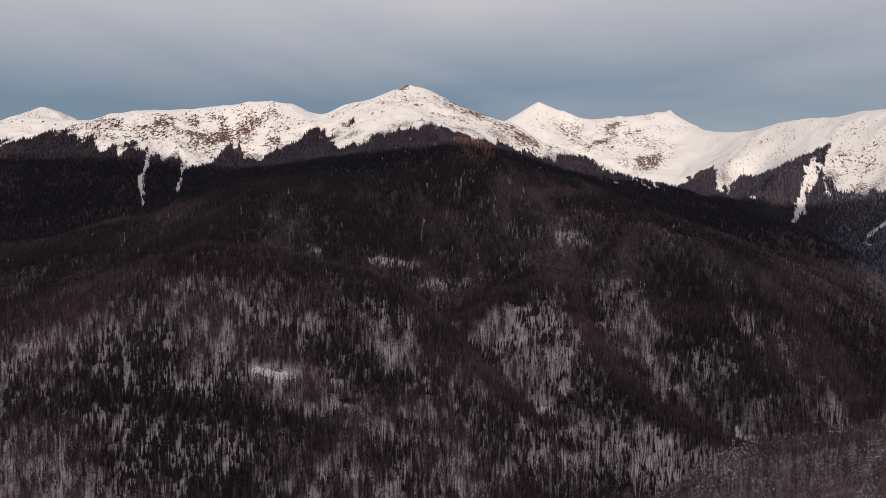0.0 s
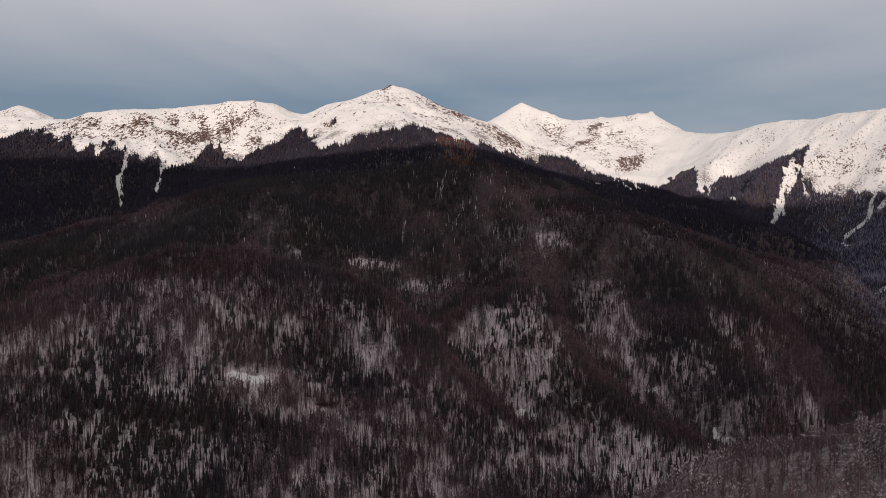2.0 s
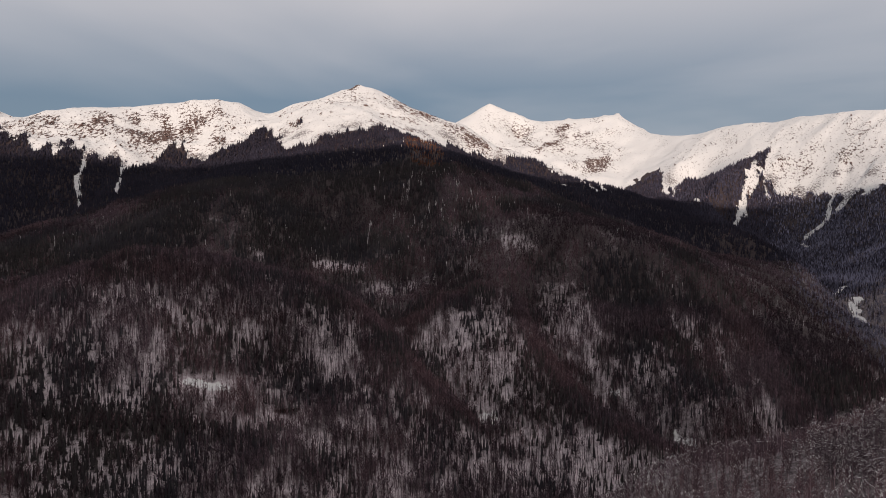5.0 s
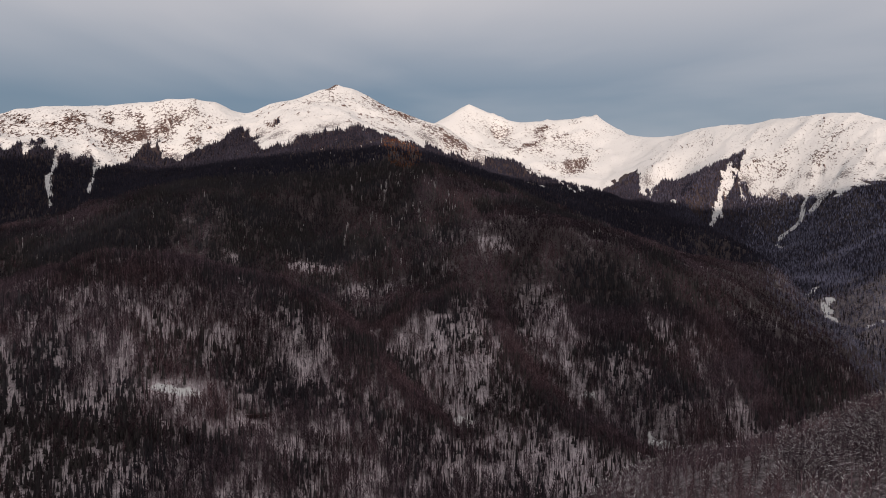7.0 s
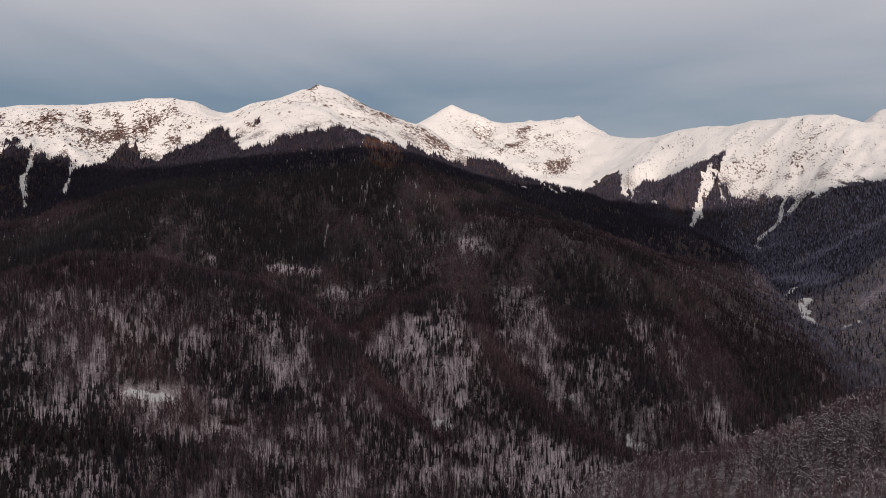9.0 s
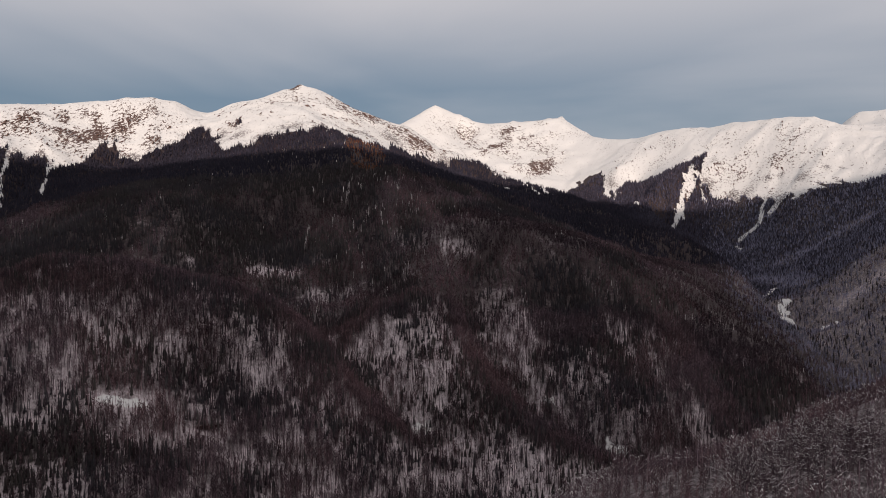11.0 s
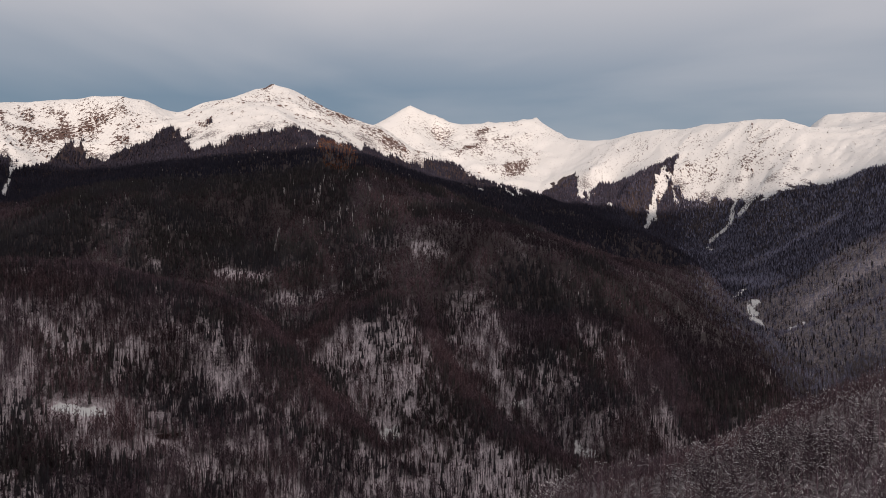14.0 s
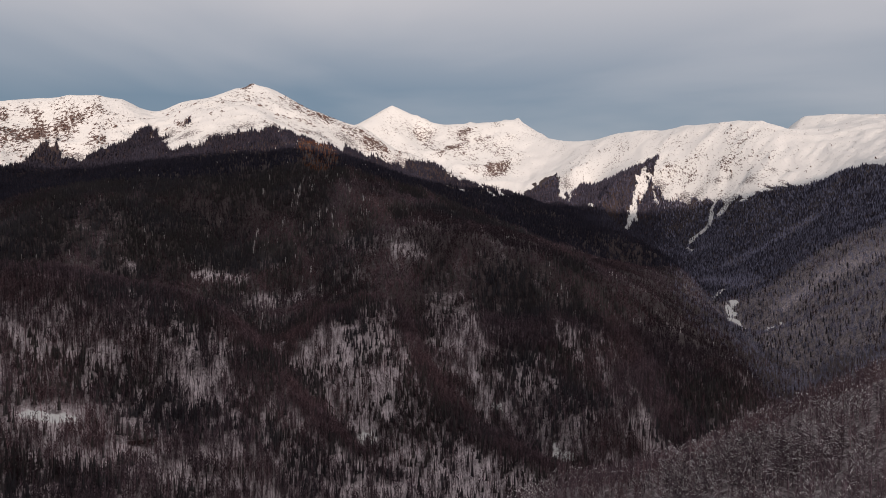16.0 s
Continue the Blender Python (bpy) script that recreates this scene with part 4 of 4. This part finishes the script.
def plant(name, shapes, slim, first_fir, r0, r1, per_hectare, tall, hill, label, keep_hidden=0.06):
    """A wood between two distances: shapes up to slim are broad crowns, then slender trees, then firs."""
    x, y, z = sow(r0, r1, per_hectare)
    cover, green = crown_cover(x, y), evergreen(x, y)
    w = wooded(x, y, z + 4)
    on_hill = region_at(x, y) == _code["hill"]
    ok = (rng.random(len(x)) < (0.85 if hill else np.clip(0.36 + 0.45 * cover, 0, 1)) * w) & (on_hill == hill)
    ok &= ~((x > GROVE[0]) & (x < GROVE[1]) & (y > GROVE[2]) & (y < GROVE[3]))
    ok &= on_view_side(x, y, z, tall) | (rng.random(len(x)) < keep_hidden)
    x, y, z, green, cover = x[ok], y[ok], z[ok], green[ok], cover[ok]
    n = len(x)
    fir = rng.random(n) < (0.004 if hill else 1.0) * green * np.clip(0.35 + cover, 0, 1) * np.where(x > 620, 0.2, 1.0)
    broad = (rng.random(n) < np.clip(1.8 * (cover - 0.36), 0.1, 1)) | (slim == first_fir)
    kind = np.where(broad, rng.integers(0, slim, n), slim + rng.integers(0, max(first_fir - slim, 1), n))
    if hill:                                # snow lies thick on the crowns of some stretches only
        laden = np.clip(0.44 + 4.6 * (fractal(x, y, 22, 3, 171) - 0.5) + rng.normal(0, 0.22, n), 0, 0.999)
        kind = (laden * slim).astype(int)
    kind = np.where(fir, first_fir + rng.integers(0, len(shapes) - first_fir, n), kind)
    shapes = shapes + recoloured(shapes[:first_fir], 1, 5)
    count = len(shapes)
    if name == "mountain_trees":            # larches in autumn colour, and snow-laden trees in streaks and flecks
        russet = (np.hypot((x - 85) / 55, (y - 1880) / 230) < 1) & (rng.random(n) < 0.7)
        kind = np.where(russet, count, kind)
        laden = [bare_tree(rng.uniform(8, 11), 1.0, 8, 0.5, stem=0.026, bends=1) for _ in range(3)]
        shapes = shapes + recoloured(shapes[:1], 1, 4) + [(v, f, np.full(len(m), 2)) for v, f, m in laden]
        fleck = rng.random(n) < np.where(y < 1400, 0.05, np.where(x > -60, 0.04, 0.012)) * np.clip(5 * (fractal(x, y, 70, 3, 141) - 0.5), 0, 1)
        for i in range(26):
            sx, sy = rng.normal(60, 55), rng.uniform(1380, 1620)
            fleck |= (np.abs(x - sx - 0.02 * (y - sy)) < rng.uniform(1.2, 2.6)) & (np.abs(y - sy) < rng.uniform(6, 26))
        kind = np.where(fleck & ~russet, count + 1 + rng.integers(0, 3, n), kind)
    frosted = (kind < first_fir) & (rng.random(n) < frost_haze_share(x, y)) & (not hill)
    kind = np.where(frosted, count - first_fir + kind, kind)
    # frosted trees get a paler tone, partly as painted haze
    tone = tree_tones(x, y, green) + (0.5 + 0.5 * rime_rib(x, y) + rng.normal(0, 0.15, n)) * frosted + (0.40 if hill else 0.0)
    size = rng.uniform(0.7, 1.2, n) * np.where((x > 560) & (y > 640), 0.75, 1.0)
    return scatter(name, shapes, kind, x, y, z, size, tone, label, "trees")


plant("hillside_trees", NEAR_SNOWY, 8, 8, 150, 620, 540, 14, True, "bare trees with snow tufts on the near hillside")
plant("slope_trees", MID, 8, 16, 420, 1010, 1850, 12, False, "dense bare and evergreen trees on the snowy slope")
plant("mountain_trees", BACK, 8, 8, 1010, 1700, 440, 14, False, "brown bare winter forest with dark firs on the mountain")


def plant_far():
    x, y, z = (np.concatenate(p) for p in zip(sow(1700, 3100, 270), sow(2100, 3050, 420, 19.0, 34.0), sow(2000, 2650, 220, -32.0, 12.0), sow(1700, 2600, 330, 30.0, 46.0)))
    w = wooded(x, y, z + 6)
    ok = (rng.random(len(x)) < w) & (on_view_side(x, y, z, 16) | (rng.random(len(x)) < 0.05))
    x, y, z = x[ok], y[ok], z[ok]
    bare = rng.random(len(x)) < 0.18 + 0.5 * (fractal(x, y, 120, 3, 51) - 0.4)
    bare |= (np.hypot(x + 60, (y - 2080) * 1.2) < 260) & (rng.random(len(x)) < 0.3)
    kind = np.where(bare, 6 + rng.integers(0, 4, len(x)), rng.integers(0, 6, len(x)))
    kind = np.where(bare & (rng.random(len(x)) < frost_haze_share(x, y)), kind + 4, kind)
    kind = np.where((~bare) & (rng.random(len(x)) < 0.6 * frost_haze_share(x, y)), 15 + rng.integers(0, 6, len(x)), kind)
    russet = (np.hypot((x - 85) / 55, (y - 1880) / 230) < 1) & (rng.random(len(x)) < 0.7)
    kind = np.where(russet, 14, kind)
    white = (rng.random(len(x)) < 0.02) & (np.abs(x) < 450) & (np.hypot(x, y) < 2350)
    kind = np.where(white & ~russet, 21, kind)
    # east of x = 900 the tone is raised to imitate haze
    # tones scaled to 0.3: the crowns' self-shade is put into their colour
    scatter("far_trees", recoloured(FAR, 3, 6) + recoloured(FAR[6:], 1, 5) + recoloured(FAR[6:7], 1, 4) + recoloured(FAR[:6], 3, 5) + [(0.45 * v, f, np.full(len(m), 2)) for v, f, m in FAR[:1]], kind, x, y, z, rng.uniform(0.8, 1.3, len(x)) * (1 - 0.35 * np.clip(frost_haze_share(x, y), 0, 1)), 0.3 * tree_tones(x, y, np.where(x < 300, 0.5, 0.2)) + (0.36 + 0.7 * rime_rib(x, y) + rng.normal(0, 0.25, len(x))) * np.clip((x - 900) / 200, 0, 1), "dark fir forest below the snow line", "trees")


plant_far()


# ---- the grove on the near hill: single trees, built once a kind and copied ----
def limb(a, b, r0, r1):
    d = b - a
    u = np.cross(d, (0.3, 0.2, 1.0)); u = u / np.linalg.norm(u)
    w = np.cross(d, u); w = w / np.linalg.norm(w)
    vs = [a + r0 * (u * math.cos(k * 2.094) + w * math.sin(k * 2.094)) for k in range(3)]
    vs += [b + r1 * (u * math.cos(k * 2.094) + w * math.sin(k * 2.094)) for k in range(3)]
    fs = []
    for k in range(3):
        j = (k + 1) % 3
        fs += [(k, j, 3 + j), (k, 3 + j, 3 + k)]
    return vs, fs


def grove_tree(h, spread, snowy):
    """One leafless tree: bent trunk, crown of limbs and twigs, snow lying on the crown."""
    trunk, crown, snow = Shape(), Shape(), Shape()
    bend = rng.normal(0, 0.035 * h, (4, 2)).cumsum(0)
    spine = [np.array([0, 0, -1.2])] + [np.array([bend[i, 0], bend[i, 1], h * (0.25 + 0.23 * i)]) for i in range(4)]
    trunk.add(tube(spine, [0.022 * h, 0.017 * h, 0.013 * h, 0.008 * h, 0.003 * h], 5), 0)
    for i in range(13):
        u = rng.uniform(0.16, 0.92)
        k = min(3, int((u - 0.0) * 4)); a = rng.random() * 6.283
        base = spine[k] + (spine[k + 1] - spine[k]) * (u * 4 - k if u * 4 - k < 1 else 0.5)
        out = spread * rng.uniform(0.7, 1.1) * (1.2 - 0.6 * u)
        tip = base + np.array([math.cos(a) * out, math.sin(a) * out, out * rng.uniform(0.5, 1.0)])
        crown.add(limb(base, tip, 0.007 * h, 0.002 * h), 0)
        for j in range(7):
            p = base + (tip - base) * rng.uniform(0.25, 1.0)
            q = p + np.array([*rng.normal(0, 0.45 * out, 2), rng.uniform(0.2, 0.6) * out])
            crown.add(strip(p, q, 0.14, 0, rng.random() * 6.28), 0)
            if rng.random() < snowy:
                m = p + (q - p) * rng.uniform(0.4, 0.9)
                r, b = rng.uniform(0.16, 0.42), rng.random() * 6.28
                c, d = math.cos(b), math.sin(b)
                vs = [m + np.array([c * r, d * r, 0]), m + np.array([-d * r * .75, c * r * .75, -.05]), m + np.array([-c * r, -d * r, .05]),
                      m + np.array([d * r * .75, -c * r * .75, 0]), m + np.array([0, 0, .42 * r]), m + np.array([0, 0, -.12 * r])]
                snow.add((vs, [(0, 1, 4), (1, 2, 4), (2, 3, 4), (3, 0, 4), (1, 0, 5), (2, 1, 5), (3, 2, 5), (0, 3, 5)]), 0)
    return trunk, crown, snow


def build_grove():
    kinds = []
    for i in range(8):
        root = new("tree")
        for part_name, shape, mat in zip(("trunk", "crown", "snow_cover"), grove_tree(rng.uniform(11, 16), rng.uniform(2.6, 3.6), (0.08, 0.16, 0.3, 0.5)[i % 4]), (BARK, TWIG, SNOW)):
            v, f, m = shape.arrays()
            me = mesh_from(part_name, v, f, [mat])
            me.attributes.new("tone", "FLOAT", "POINT").data.foreach_set("value", np.full(len(v), 0.15 + 0.06 * i, np.float32))
            ob = new(part_name, me)
            ob.parent = root
            if part_name == "snow_cover":
                tagged(ob, "small snow tufts on the twigs", kind="stuff")
        tagged(root, "bare broadleaf tree with snow tufts on a wooded hillside", "tree", "grove on the near hill")
        kinds.append(root)
    n = 300
    x, y = rng.uniform(GROVE[0], GROVE[1], n), rng.uniform(GROVE[2], GROVE[3], n)
    z = grid_height(x, y)
    for i in range(n):
        m = Matrix.LocRotScale((x[i], y[i], z[i]), Euler((0, 0, rng.random() * 6.28)), None)
        k = kinds[i % 8]
        if i < 8:
            k.matrix_basis = m @ Matrix.Diagonal((1, 1, 1, 1)) if i == 0 else m
        else:
            t = copy_thing(k, m)
            s = rng.uniform(0.75, 1.15)
            t.scale = (s, s, s)


build_grove()


# ---- red-brown thicket in a gap of the slope's wood ----
def bush(width, tall):
    """A leafy brown bush: bent stems and a shaggy crown of many small dead leaves."""
    root, stems, leaves = new("bush"), Shape(), Shape()
    for i in range(9):
        a, out = rng.random() * 6.283, width * rng.uniform(0.25, 0.55)
        tip = np.array([math.cos(a) * out, math.sin(a) * out, tall * rng.uniform(0.6, 1.0)])
        stems.add(limb(np.array([0, 0, -0.5]), tip, 0.16, 0.04), 0)
        for j in range(45):
            p = tip * rng.uniform(0.35, 1.05) + rng.normal(0, 0.16 * width, 3) * (1, 1, 0.6)
            p[2] = max(p[2], 0.3)
            leaves.add(strip(p, p + rng.normal(0, 0.55, 3), 0.55, 0, rng.random() * 6.28), 0)
    for part_name, shape, mat in (("stems", stems, BARK), ("dead_leaves", leaves, DEAD_LEAF)):
        v, f, m = shape.arrays()
        me = mesh_from(part_name, v, f, [mat])
        me.attributes.new("tone", "FLOAT", "POINT").data.foreach_set("value", np.full(len(v), 0.2, np.float32))
        new(part_name, me).parent = root
    return tagged(root, "red-brown bush with dead leaves in a snowy forest gap", "bush", "bushes in the forest gap")


def build_bushes():
    for x, y, width, tall in ((-100.5, 692.0, 7.0, 5.0), (-95.0, 694.5, 8.0, 5.5), (-89.0, 699.0, 7.5, 5.0), (-85.0, 702.0, 5.0, 3.5)):
        bush(width, tall).matrix_basis = pose(x, y, float(grid_height(np.array([x]), np.array([y]))[0]))


build_bushes()
